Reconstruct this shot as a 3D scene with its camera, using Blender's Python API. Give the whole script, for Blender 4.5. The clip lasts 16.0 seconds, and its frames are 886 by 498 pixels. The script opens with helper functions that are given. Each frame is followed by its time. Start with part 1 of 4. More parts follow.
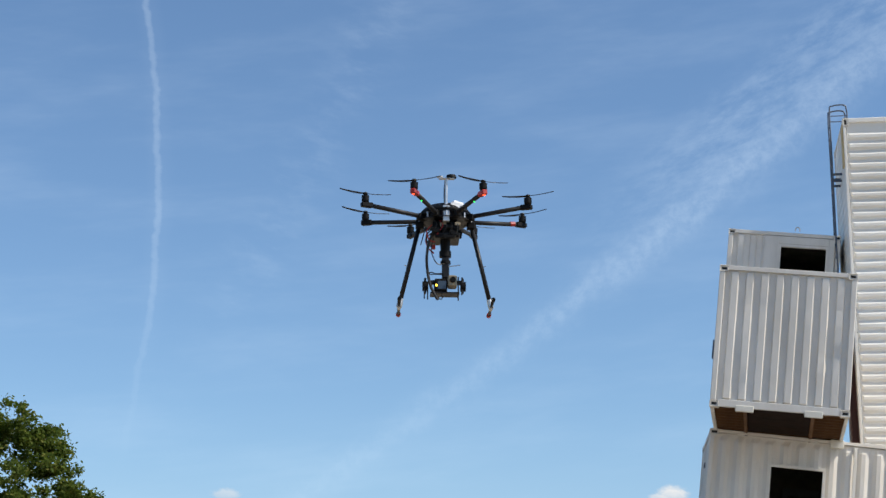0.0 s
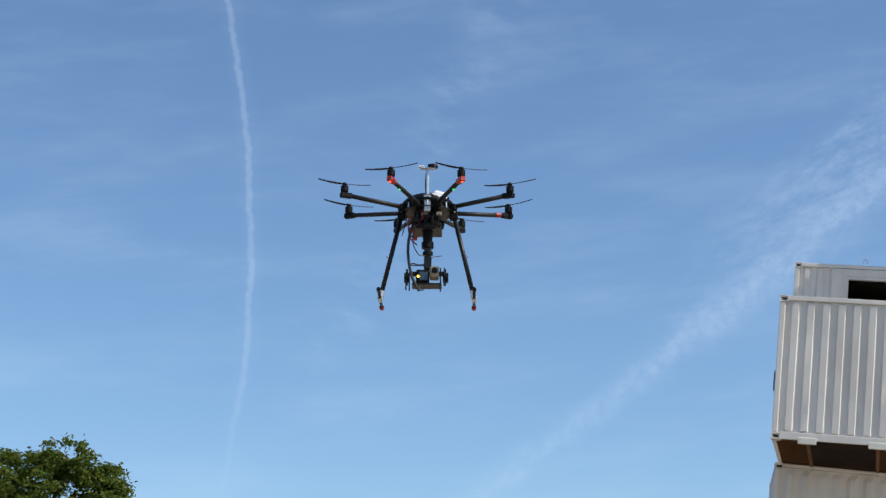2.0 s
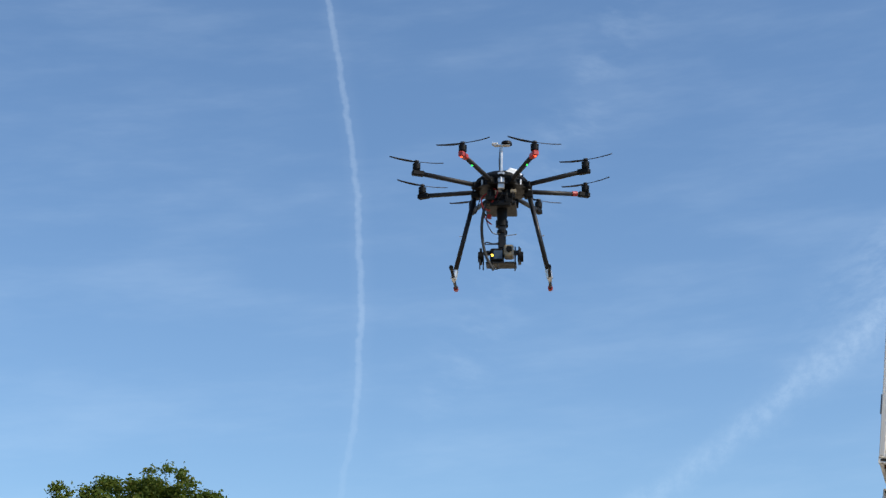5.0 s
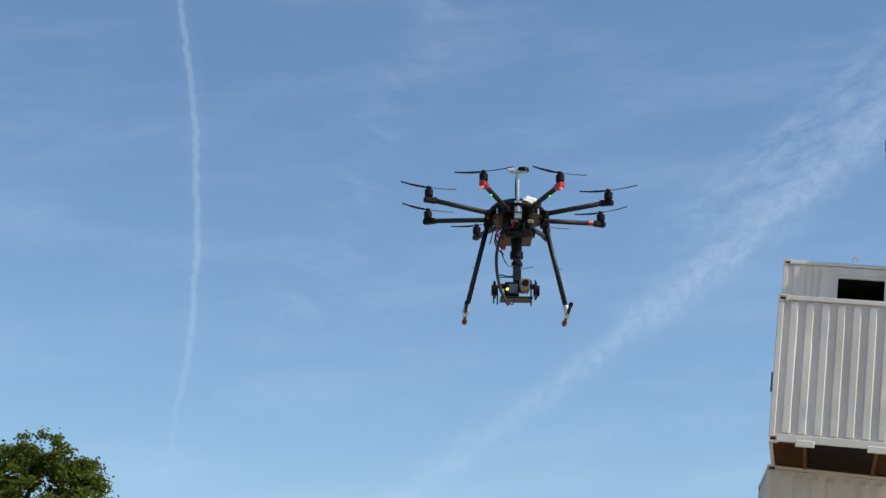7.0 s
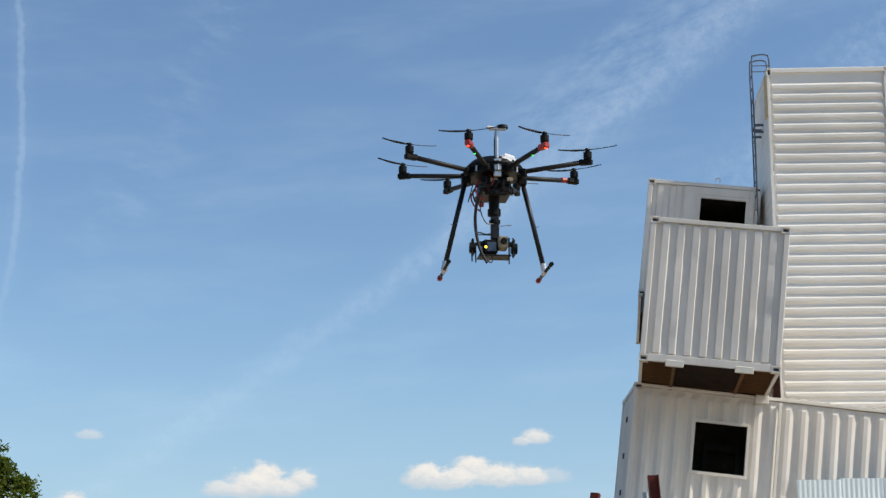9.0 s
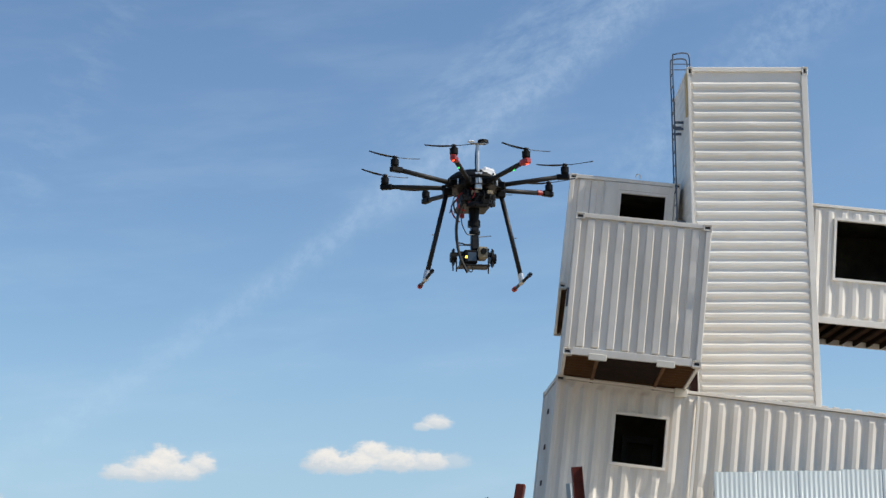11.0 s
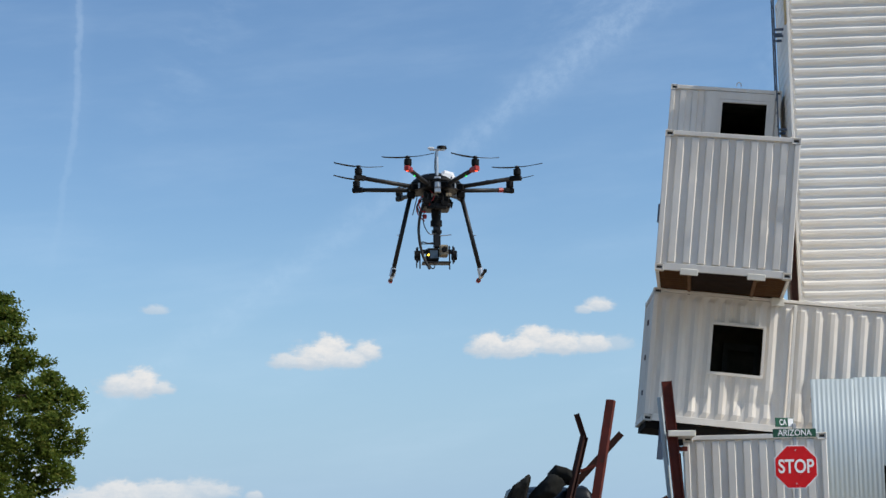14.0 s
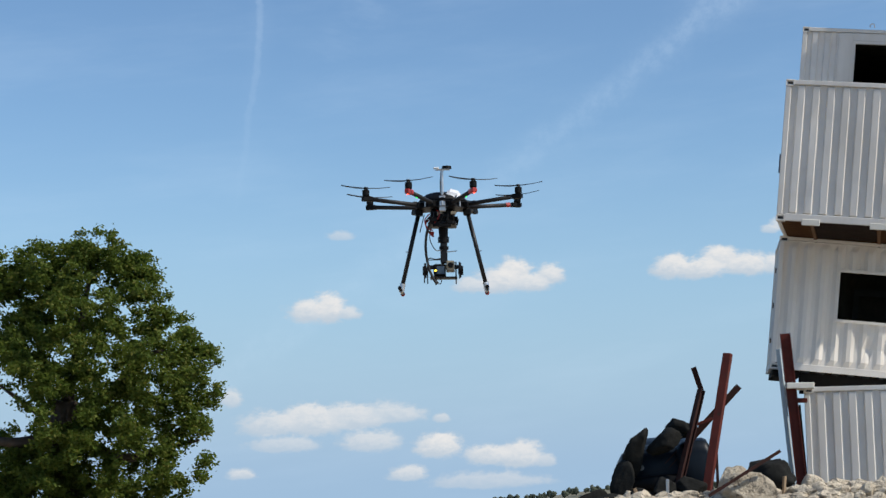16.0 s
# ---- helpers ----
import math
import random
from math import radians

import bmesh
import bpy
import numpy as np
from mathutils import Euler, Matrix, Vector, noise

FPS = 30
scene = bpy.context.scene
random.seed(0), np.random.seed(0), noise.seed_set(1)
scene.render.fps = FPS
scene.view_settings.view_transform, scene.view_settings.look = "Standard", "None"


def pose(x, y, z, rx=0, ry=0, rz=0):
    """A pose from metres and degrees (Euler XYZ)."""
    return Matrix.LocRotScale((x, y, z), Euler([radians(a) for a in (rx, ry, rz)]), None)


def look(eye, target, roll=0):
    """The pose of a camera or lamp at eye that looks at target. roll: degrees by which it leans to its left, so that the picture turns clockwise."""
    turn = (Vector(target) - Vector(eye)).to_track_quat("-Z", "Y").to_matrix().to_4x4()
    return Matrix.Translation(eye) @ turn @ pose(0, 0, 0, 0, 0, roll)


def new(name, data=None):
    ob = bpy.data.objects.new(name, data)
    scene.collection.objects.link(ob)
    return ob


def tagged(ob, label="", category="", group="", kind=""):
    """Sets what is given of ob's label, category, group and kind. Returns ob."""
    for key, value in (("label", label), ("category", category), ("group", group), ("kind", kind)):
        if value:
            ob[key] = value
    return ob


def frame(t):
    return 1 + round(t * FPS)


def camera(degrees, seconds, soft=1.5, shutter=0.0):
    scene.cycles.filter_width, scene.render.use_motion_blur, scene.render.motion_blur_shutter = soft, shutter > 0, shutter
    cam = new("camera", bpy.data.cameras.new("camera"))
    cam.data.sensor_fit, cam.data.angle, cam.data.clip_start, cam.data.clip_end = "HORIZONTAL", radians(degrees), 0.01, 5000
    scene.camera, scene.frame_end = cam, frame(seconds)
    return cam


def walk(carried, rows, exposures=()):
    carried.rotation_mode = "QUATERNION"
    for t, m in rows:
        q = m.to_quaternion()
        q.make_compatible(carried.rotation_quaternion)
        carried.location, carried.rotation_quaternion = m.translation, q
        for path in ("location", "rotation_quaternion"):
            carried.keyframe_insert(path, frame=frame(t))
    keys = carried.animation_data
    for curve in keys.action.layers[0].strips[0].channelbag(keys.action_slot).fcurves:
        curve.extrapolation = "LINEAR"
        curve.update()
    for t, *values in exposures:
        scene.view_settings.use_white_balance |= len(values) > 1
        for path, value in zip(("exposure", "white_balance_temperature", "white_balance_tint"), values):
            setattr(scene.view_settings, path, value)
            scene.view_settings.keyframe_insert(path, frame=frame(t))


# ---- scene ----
# ---- camera ----
cam = camera(27.4, 16.0, soft=1.45)


def aim(x, y, z, yaw, pitch, roll):
    """A camera pose from its place, its heading (degrees right of +y), its tilt and its roll."""
    a, b = radians(yaw), radians(pitch)
    return look((x, y, z), (x + math.sin(a) * math.cos(b), y + math.cos(a) * math.cos(b), z + math.sin(b)), roll)


walk(cam, [
    (0, aim(-0.266, 0.130, 1.100, -4.562, 14.898, 0.221)),
    (0.5, aim(-0.040, 0.170, 0.999, -5.965, 15.059, 0.365)),
    (1, aim(0.016, 0.270, 0.948, -6.288, 15.545, 0.547)),
    (1.5, aim(0.180, 0.400, 0.925, -6.713, 15.748, 0.535)),
    (2, aim(0.353, 0.490, 0.787, -7.568, 16.622, 0.320)),
    (2.5, aim(0.495, 0.570, 0.667, -7.988, 17.118, 0.196)),
    (3, aim(0.613, 0.640, 0.724, -8.563, 17.193, 0.239)),
    (3.5, aim(0.872, 0.640, 0.483, -9.696, 17.434, 0.692)),
    (4, aim(0.955, 0.650, 0.468, -11.408, 17.740, 0.960)),
    (4.5, aim(0.788, 0.740, 0.443, -11.682, 18.022, 0.997)),
    (7, aim(-0.529, 1.168, 1.149, -5.816, 16.187, 0.663)),
    (7.5, aim(-0.666, 1.190, 1.305, -5.322, 14.478, 0.805)),
    (8, aim(-0.881, 1.211, 1.391, -4.338, 13.759, 0.090)),
    (8.5, aim(-1.067, 1.138, 1.433, -1.388, 13.441, -0.151)),
    (9, aim(-1.329, 1.068, 1.442, -0.277, 13.105, -0.025)),
    (9.5, aim(-1.571, 0.981, 1.474, 1.629, 13.131, 0.396)),
    (10, aim(-1.777, 0.865, 1.479, 2.432, 13.082, 0.461)),
    (12.5, aim(-1.686, 0.273, 1.621, 3.002, 11.141, -0.416)),
    (13, aim(-1.411, 0.035, 1.747, 2.057, 10.430, -0.337)),
    (13.5, aim(-1.073, -0.183, 1.855, -0.222, 9.721, -0.628)),
    (14, aim(-0.622, -0.355, 1.966, -2.250, 9.042, -0.745)),
    (14.5, aim(-0.201, -0.559, 2.080, -4.181, 8.570, -0.661)),
    (15, aim(0.055, -0.671, 2.160, -6.154, 8.172, -0.704)),
    (15.5, aim(0.336, -0.877, 2.307, -7.256, 7.191, -0.944)),
    (16, aim(0.538, -0.822, 2.461, -8.091, 6.698, -0.902)),
], exposures=((0.0, 0.17, 6600, 10), (4.5, 0.25, 6500, 10), (7.0, 0.16, 6850, 10), (10.0, 0.10, 6850, 10), (12.5, 0.05, 6550, 10), (16.0, 0.0, 6450, 10)))


# ---- sky, sun and exposure ----
SUN_EL, SUN_AZ = 46.0, 105.0  # degrees; azimuth clockwise from +y


def sky_world():
    world = bpy.data.worlds.new("sky")
    scene.world = world
    world.use_nodes = True
    nt = world.node_tree
    nt.nodes.clear()
    ns, ln = nt.nodes, nt.links

    def val(v, sock):
        if hasattr(v, "is_output"):
            ln.new(v, sock)
        else:
            sock.default_value = v

    def M(op, a, b=0.0, c=0.0, clamp=False):
        n = ns.new("ShaderNodeMath")
        n.operation, n.use_clamp = op, clamp
        val(a, n.inputs[0])
        val(b, n.inputs[1])
        val(c, n.inputs[2])
        return n.outputs[0]

    def ramp(v, lo, hi):
        n = ns.new("ShaderNodeMapRange")
        n.interpolation_type = "SMOOTHSTEP"
        val(v, n.inputs[0])
        val(lo, n.inputs[1])
        val(hi, n.inputs[2])
        return n.outputs[0]

    def cells(x, y, sx, sy, detail, rough=0.55, seed=0.0):
        v = ns.new("ShaderNodeCombineXYZ")
        val(M("MULTIPLY", x, sx), v.inputs[0])
        val(M("MULTIPLY", y, sy), v.inputs[1])
        v.inputs[2].default_value = seed
        n = ns.new("ShaderNodeTexNoise")
        n.inputs["Scale"].default_value = 1.0
        n.inputs["Detail"].default_value = detail
        n.inputs["Roughness"].default_value = rough
        ln.new(v.outputs[0], n.inputs["Vector"])
        return n.outputs[0]

    sky = ns.new("ShaderNodeTexSky")
    sky.sky_type = "NISHITA"
    sky.sun_disc = False
    sky.sun_elevation, sky.sun_rotation = radians(SUN_EL), radians(SUN_AZ)
    sky.air_density, sky.dust_density, sky.ozone_density = 1.0, 0.35, 2.2

    co = ns.new("ShaderNodeTexCoord")
    sep = ns.new("ShaderNodeSeparateXYZ")
    ln.new(co.outputs["Generated"], sep.inputs[0])
    az = M("MULTIPLY", M("ARCTAN2", sep.outputs[0], sep.outputs[1]), 180 / math.pi)
    el = M("MULTIPLY", M("ARCSINE", sep.outputs[2]), 180 / math.pi)

    # thin high veil everywhere, drawn out along the wind
    tint = ns.new("ShaderNodeMix")
    tint.data_type, tint.blend_type = "RGBA", "MULTIPLY"
    tint.inputs["Factor"].default_value = 1.0
    ln.new(sky.outputs[0], tint.inputs["A"])
    tint.inputs["B"].default_value = (0.965, 1.13, 1.25, 1)
    along = M("ADD", az, M("MULTIPLY", el, 0.75))
    across = M("SUBTRACT", el, M("MULTIPLY", az, 0.12))
    veil = M("MULTIPLY", ramp(cells(along, across, 0.10, 0.5, 5, 0.6, 3.0), 0.42, 0.85), 0.10)

    # old narrow trail, nearly upright, with small kinks
    wob = M("ADD", M("MULTIPLY", M("SUBTRACT", cells(el, 0.0, 0.42, 1.0, 2, 0.5, 8.0), 0.5), 0.5), M("MULTIPLY", M("SUBTRACT", cells(el, 4.0, 1.7, 1.0, 3, 0.6, 2.0), 0.5), 0.26))
    e0 = M("SUBTRACT", el, 15.5)
    mid = M("ADD", M("ADD", M("MULTIPLY", M("MULTIPLY", e0, e0), -0.0145), -13.85), wob)
    off = M("SUBTRACT", az, mid)
    puff = cells(az, el, 3.2, 2.4, 5, 0.65, 5.0)
    wide = M("ADD", 0.085, M("MULTIPLY", M("SUBTRACT", puff, 0.4), 0.22))
    core = ramp(M("ABSOLUTE", off), M("ADD", wide, 0.07), M("MULTIPLY", wide, 0.25))
    side = ramp(off, -0.5, 0.0)
    soft = M("MULTIPLY", M("MULTIPLY", side, ramp(off, 0.62, 0.05)), 0.16)
    fade = M("MULTIPLY", ramp(el, 7.0, 16.0), M("ADD", 0.45, M("MULTIPLY", puff, 1.1)))
    t1 = M("MULTIPLY", M("MULTIPLY", M("MAXIMUM", core, soft), fade), 0.125)

    # broad spread trail falling to the left, cottony, with a thin fan above it
    lift = M("SUBTRACT", el, M("ADD", 13.45, M("MULTIPLY", az, 0.717)))
    run = M("ADD", az, M("MULTIPLY", el, 0.72))
    fray = M("SUBTRACT", cells(run, lift, 0.55, 0.8, 6, 0.6, 1.0), 0.5)
    cotton = cells(az, el, 2.3, 2.3, 7, 0.68, 4.0)
    spread = M("ADD", 0.62, M("MULTIPLY", ramp(az, -6.0, 9.0), 0.22))
    d2 = M("DIVIDE", M("ADD", lift, M("MULTIPLY", fray, 1.3)), spread)
    band = M("POWER", 2.718, M("MULTIPLY", M("MULTIPLY", d2, d2), -1.3))
    streak = M("ADD", 0.45, M("MULTIPLY", ramp(cotton, 0.32, 0.70), 0.85))
    t2 = M("MULTIPLY", M("MULTIPLY", band, streak), M("ADD", 0.06, M("MULTIPLY", ramp(az, -9.0, 4.0), 0.085)))
    fan = M("MULTIPLY", ramp(lift, -0.3, 0.7), ramp(M("ADD", lift, M("MULTIPLY", fray, 1.6)), 3.6, 1.9))
    comb = cells(M("ADD", az, M("MULTIPLY", el, 0.2)), M("SUBTRACT", el, M("MULTIPLY", az, 0.35)), 1.1, 2.6, 6, 0.65, 6.0)
    fan = M("MULTIPLY", M("MULTIPLY", fan, ramp(az, -1.5, 5.0)), M("MULTIPLY", ramp(comb, 0.30, 0.75), 0.135))

    # faint herring-bone wisps between the two
    w0 = M("SUBTRACT", az, M("SUBTRACT", M("MULTIPLY", el, 0.49), 17.55))
    herring = cells(M("MULTIPLY", w0, 0.5), M("ADD", el, M("MULTIPLY", w0, 0.22)), 1.0, 1.5, 6, 0.62, 9.0)
    t3 = M("MULTIPLY", M("MULTIPLY", M("POWER", 2.718, M("MULTIPLY", M("MULTIPLY", w0, w0), -0.75)), ramp(herring, 0.40, 0.78)), 0.085)
    t3 = M("MULTIPLY", t3, ramp(el, 10.0, 15.0))
    # a further wisp beside the tall stack
    w1 = M("SUBTRACT", el, M("ADD", 7.6, M("MULTIPLY", az, 0.82)))
    t4 = M("MULTIPLY", M("POWER", 2.718, M("MULTIPLY", M("MULTIPLY", w1, w1), -0.55)), M("MULTIPLY", ramp(az, 6.5, 10.0), M("MULTIPLY", ramp(cotton, 0.3, 0.8), 0.15)))

    thin = veil
    for t in (t1, t2, fan, t3, t4):
        thin = M("SUBTRACT", 1.0, M("MULTIPLY", M("SUBTRACT", 1.0, thin), M("SUBTRACT", 1.0, t)))
    haze = M("MULTIPLY", ramp(el, 11.0, -1.0), 0.9)

    # fair-weather clouds low down: azimuth, height, half width, half height, density
    scattered = ((-7.05, 5.58, 0.62, 0.26, 0.85), (-6.35, 5.72, 0.80, 0.42, 1.00), (-5.90, 5.98, 0.55, 0.40, 1.00), (-5.35, 5.62, 0.62, 0.30, 0.95), (-4.72, 5.84, 0.42, 0.32, 0.95),
             (-0.85, 6.02, 0.62, 0.38, 1.00), (0.05, 5.94, 0.75, 0.34, 1.00), (0.62, 6.22, 0.60, 0.40, 1.00), (1.45, 6.02, 0.80, 0.36, 1.00), (2.35, 6.00, 0.62, 0.32, 0.95),
             (2.95, 5.98, 0.70, 0.22, 0.45), (2.62, 7.20, 0.46, 0.21, 0.90), (2.22, 7.08, 0.30, 0.14, 0.70), (-11.35, 7.15, 0.42, 0.15, 0.55), (-12.35, 4.82, 0.62, 0.36, 0.95),
             (-11.75, 4.90, 0.55, 0.44, 1.00), (-11.15, 4.74, 0.40, 0.22, 0.85))
    bank = ((-13.60, 1.30, 0.95, 0.40, 0.80), (-12.40, 1.42, 1.05, 0.50, 0.90), (-11.20, 1.50, 1.10, 0.42, 0.85), (-9.90, 1.58, 0.95, 0.34, 0.75), (-8.20, 1.40, 0.26, 0.15, 0.70),
             (-13.20, 0.66, 0.95, 0.26, 0.65), (-10.45, 0.72, 0.85, 0.34, 0.80), (-8.35, 0.58, 0.66, 0.42, 1.00), (-6.75, 0.26, 0.70, 0.34, 0.95), (-5.75, 0.22, 0.75, 0.40, 0.95),
             (-5.10, 0.05, 0.40, 0.22, 0.70), (-9.30, -0.30, 0.60, 0.24, 0.85), (-14.50, -0.26, 0.42, 0.17, 0.80), (-6.80, -0.55, 1.60, 0.26, 0.60), (-14.80, 2.10, 0.32, 0.28, 0.75))
    edge = M("SUBTRACT", cells(az, el, 1.1, 2.2, 5, 0.55, 11.0), 0.5)
    fine = M("SUBTRACT", cells(az, el, 3.6, 5.5, 6, 0.62, 13.0), 0.5)
    jag = M("ADD", M("MULTIPLY", edge, 1.1), M("MULTIPLY", fine, 0.85))
    cover, height = 0.0, 0.0
    for a, e, w, h, dens in scattered + bank:
        w, h = 1.12 * w, 1.32 * h
        x = M("DIVIDE", M("SUBTRACT", az, a), w)
        y = M("DIVIDE", M("SUBTRACT", el, e - 0.25 * h), h)
        under = M("MULTIPLY", M("MINIMUM", y, 0.0), 0.8)  # flatter below
        y = M("ADD", y, under)
        r = M("SQRT", M("ADD", M("MULTIPLY", x, x), M("MULTIPLY", y, y)))
        m = M("MULTIPLY", ramp(M("ADD", r, jag), 1.28, 0.62), dens)
        cover = M("MAXIMUM", m, cover)
        height = M("MAXIMUM", M("MULTIPLY", m, ramp(M("ADD", M("ADD", y, M("MULTIPLY", x, 0.25)), M("MULTIPLY", fine, 1.7)), -0.75, 1.05)), height)

    low = ns.new("ShaderNodeMix")
    low.data_type = "RGBA"
    val(haze, low.inputs["Factor"])
    ln.new(tint.outputs["Result"], low.inputs["A"])
    low.inputs["B"].default_value = (3.4, 5.15, 7.3, 1)
    white = ns.new("ShaderNodeMix")
    white.data_type = "RGBA"
    val(thin, white.inputs["Factor"])
    ln.new(low.outputs["Result"], white.inputs["A"])
    white.inputs["B"].default_value = (7.4, 9.0, 10.6, 1)
    tone = ns.new("ShaderNodeMix")
    tone.data_type = "RGBA"
    val(height, tone.inputs["Factor"])
    tone.inputs["A"].default_value = (5.4, 6.2, 7.0, 1)
    tone.inputs["B"].default_value = (8.4, 8.25, 8.05, 1)
    full = ns.new("ShaderNodeMix")
    full.data_type = "RGBA"
    val(cover, full.inputs["Factor"])
    ln.new(white.outputs["Result"], full.inputs["A"])
    ln.new(tone.outputs["Result"], full.inputs["B"])
    bg = ns.new("ShaderNodeBackground")
    bg.inputs["Strength"].default_value = 0.10
    ln.new(full.outputs["Result"], bg.inputs["Color"])
    out = ns.new("ShaderNodeOutputWorld")
    ln.new(bg.outputs[0], out.inputs[0])


sky_world()
sun_data = bpy.data.lights.new("sun", "SUN")
sun_data.energy, sun_data.angle, sun_data.color = 4.3, radians(0.53), (1.0, 0.94, 0.84)
sun = new("sun", sun_data)
_a, _e = radians(SUN_AZ), radians(SUN_EL)
sun.matrix_world = look((0, 0, 0), (-math.sin(_a) * math.cos(_e), -math.cos(_a) * math.cos(_e), -math.sin(_e)))


# ---- materials ----
def material(name, base, rough=0.6, metal=0.0, dark=None, scale=6.0, mix=0.5, bump=0.0, bump_scale=40.0, spots=None, spot_scale=9.0, spot_at=0.66, island=0.0, stretch=(1, 1, 1), spec=0.5, relief=0.02):
    """Two-scale surface: base and a second tone by coarse noise, fine grain in the bump, worn or rusty spots."""
    m = bpy.data.materials.new(name)
    m.use_nodes = True
    nt = m.node_tree
    ns, ln = nt.nodes, nt.links
    b = ns["Principled BSDF"]
    b.inputs["Roughness"].default_value, b.inputs["Metallic"].default_value = rough, metal
    b.inputs["Specular IOR Level"].default_value = spec
    co = ns.new("ShaderNodeTexCoord")
    mp = ns.new("ShaderNodeMapping")
    mp.inputs["Scale"].default_value = stretch
    ln.new(co.outputs["Object"], mp.inputs[0])

    def tex(s, detail, rough_=0.6):
        n = ns.new("ShaderNodeTexNoise")
        n.inputs["Scale"].default_value, n.inputs["Detail"].default_value, n.inputs["Roughness"].default_value = s, detail, rough_
        ln.new(mp.outputs[0], n.inputs["Vector"])
        return n.outputs[0]

    def blend(f, a, c):
        n = ns.new("ShaderNodeMix")
        n.data_type = "RGBA"
        ln.new(f, n.inputs["Factor"])
        for sock, v in ((n.inputs["A"], a), (n.inputs["B"], c)):
            if isinstance(v, tuple):
                sock.default_value = (*v, 1)
            else:
                ln.new(v, sock)
        return n.outputs["Result"]

    def span(v, lo, hi, top=1.0):
        n = ns.new("ShaderNodeMapRange")
        ln.new(v, n.inputs[0])
        n.inputs[1].default_value, n.inputs[2].default_value, n.inputs[4].default_value = lo, hi, top
        return n.outputs[0]

    second = dark or tuple(c * 0.6 for c in base)
    col = blend(span(tex(scale, 5), 0.5 - mix * 0.3, 0.85, 1.0), base, second)
    col = blend(span(tex(scale * 7.3, 4), 0.45, 0.9, 0.35), col, second)
    if spots:
        col = blend(span(tex(spot_scale, 8, 0.7), spot_at, spot_at + 0.05), col, spots)
    if island:
        g = ns.new("ShaderNodeNewGeometry")
        hs = ns.new("ShaderNodeHueSaturation")
        ln.new(col, hs.inputs["Color"])
        ln.new(span(g.outputs["Random Per Island"], 0.0, 1.0, 2 * island), hs.inputs["Value"])
        hs.inputs["Value"].default_value = 1.0
        ad = ns.new("ShaderNodeMath")
        ad.operation = "ADD"
        ad.inputs[1].default_value = 1.0 - island
        ln.new(span(g.outputs["Random Per Island"], 0.0, 1.0, 2 * island), ad.inputs[0])
        ln.new(ad.outputs[0], hs.inputs["Value"])
        col = hs.outputs[0]
    ln.new(col, b.inputs["Base Color"])
    ro = span(tex(scale * 2.1, 3), 0.2, 0.8, min(1.0, rough + 0.18))
    ro.node.inputs[3].default_value = max(0.05, rough - 0.12)
    ln.new(ro, b.inputs["Roughness"])
    if bump:
        bp = ns.new("ShaderNodeBump")
        bp.inputs["Strength"].default_value, bp.inputs["Distance"].default_value = bump, relief
        ln.new(tex(bump_scale, 6), bp.inputs["Height"])
        ln.new(bp.outputs[0], b.inputs["Normal"])
    return m


def glow(name, colour, strength):
    m = bpy.data.materials.new(name)
    m.use_nodes = True
    b = m.node_tree.nodes["Principled BSDF"]
    b.inputs["Base Color"].default_value = (*colour, 1)
    b.inputs["Emission Color"].default_value = (*colour, 1)
    b.inputs["Emission Strength"].default_value = strength
    return m


WHITE = material("white_painted_steel", (0.80, 0.765, 0.70), 0.5, 0, (0.66, 0.615, 0.54), 0.8, 0.3, 0.12, 14, (0.36, 0.27, 0.19), 3.5, 0.72, stretch=(1, 1, 0.4))
GREYWHITE = material("grey_white_painted_steel", (0.73, 0.69, 0.63), 0.5, 0, (0.55, 0.51, 0.45), 1.2, 0.5, 0.2, 10, (0.36, 0.27, 0.19), 4.0, 0.72, stretch=(1, 1, 0.4))
DULLWHITE = material("dull_white_painted_steel", (0.75, 0.705, 0.64), 0.55, 0, (0.58, 0.53, 0.46), 1.0, 0.5, 0.15, 12, (0.33, 0.24, 0.16), 3.2, 0.70, stretch=(1, 1, 0.35))
CREAM = material("old_white_paint", (0.74, 0.71, 0.63), 0.55, 0, (0.60, 0.55, 0.45), 2.0, 0.5, 0.1, 20, (0.34, 0.22, 0.13), 5.0, 0.70)
INNERGREY = material("dim_grey_steel", (0.09, 0.09, 0.085), 0.8, 0, (0.05, 0.05, 0.047), 4.0, spec=0.1)
# dark tone that stands in for shade inside the containers
INSIDE = material("interior_shade_lining", (0.11, 0.10, 0.08), 0.9, 0, (0.025, 0.023, 0.021), 2.0, spec=0.05)
# near-black for dark boards and for fillers that stand in for shaded gaps
NEARBLACK = material("near_black_board_and_gap", (0.010, 0.009, 0.008), 0.9, 0, (0.018, 0.014, 0.011), 3.0, 0.5, 0.2, 30, spec=0.05)
UNDER = material("rusty_brown_underside", (0.15, 0.078, 0.038), 0.85, 0, (0.07, 0.035, 0.019), 3.0, 0.6, 0.3, 40, spec=0.1)
# underside brown, darkened so the colour carries the shade under the boxes
TUNNEL = material("shade_darkened_brown_steel", (0.011, 0.007, 0.005), 0.9, 0, (0.026, 0.013, 0.008), 2.5, 0.6, 0.3, 30, spec=0.05)
UNDER_DARK = material("dark_floor_boards", (0.07, 0.042, 0.026), 0.9, 0, (0.035, 0.02, 0.012), 3.0, 0.6, 0.3, 40, spec=0.08)
REDSTEEL = material("red_oxide_steel", (0.135, 0.030, 0.021), 0.6, 0, (0.07, 0.020, 0.015), 4.0, 0.6, 0.25, 30, (0.06, 0.03, 0.02), 6.0, 0.62, spec=0.15)
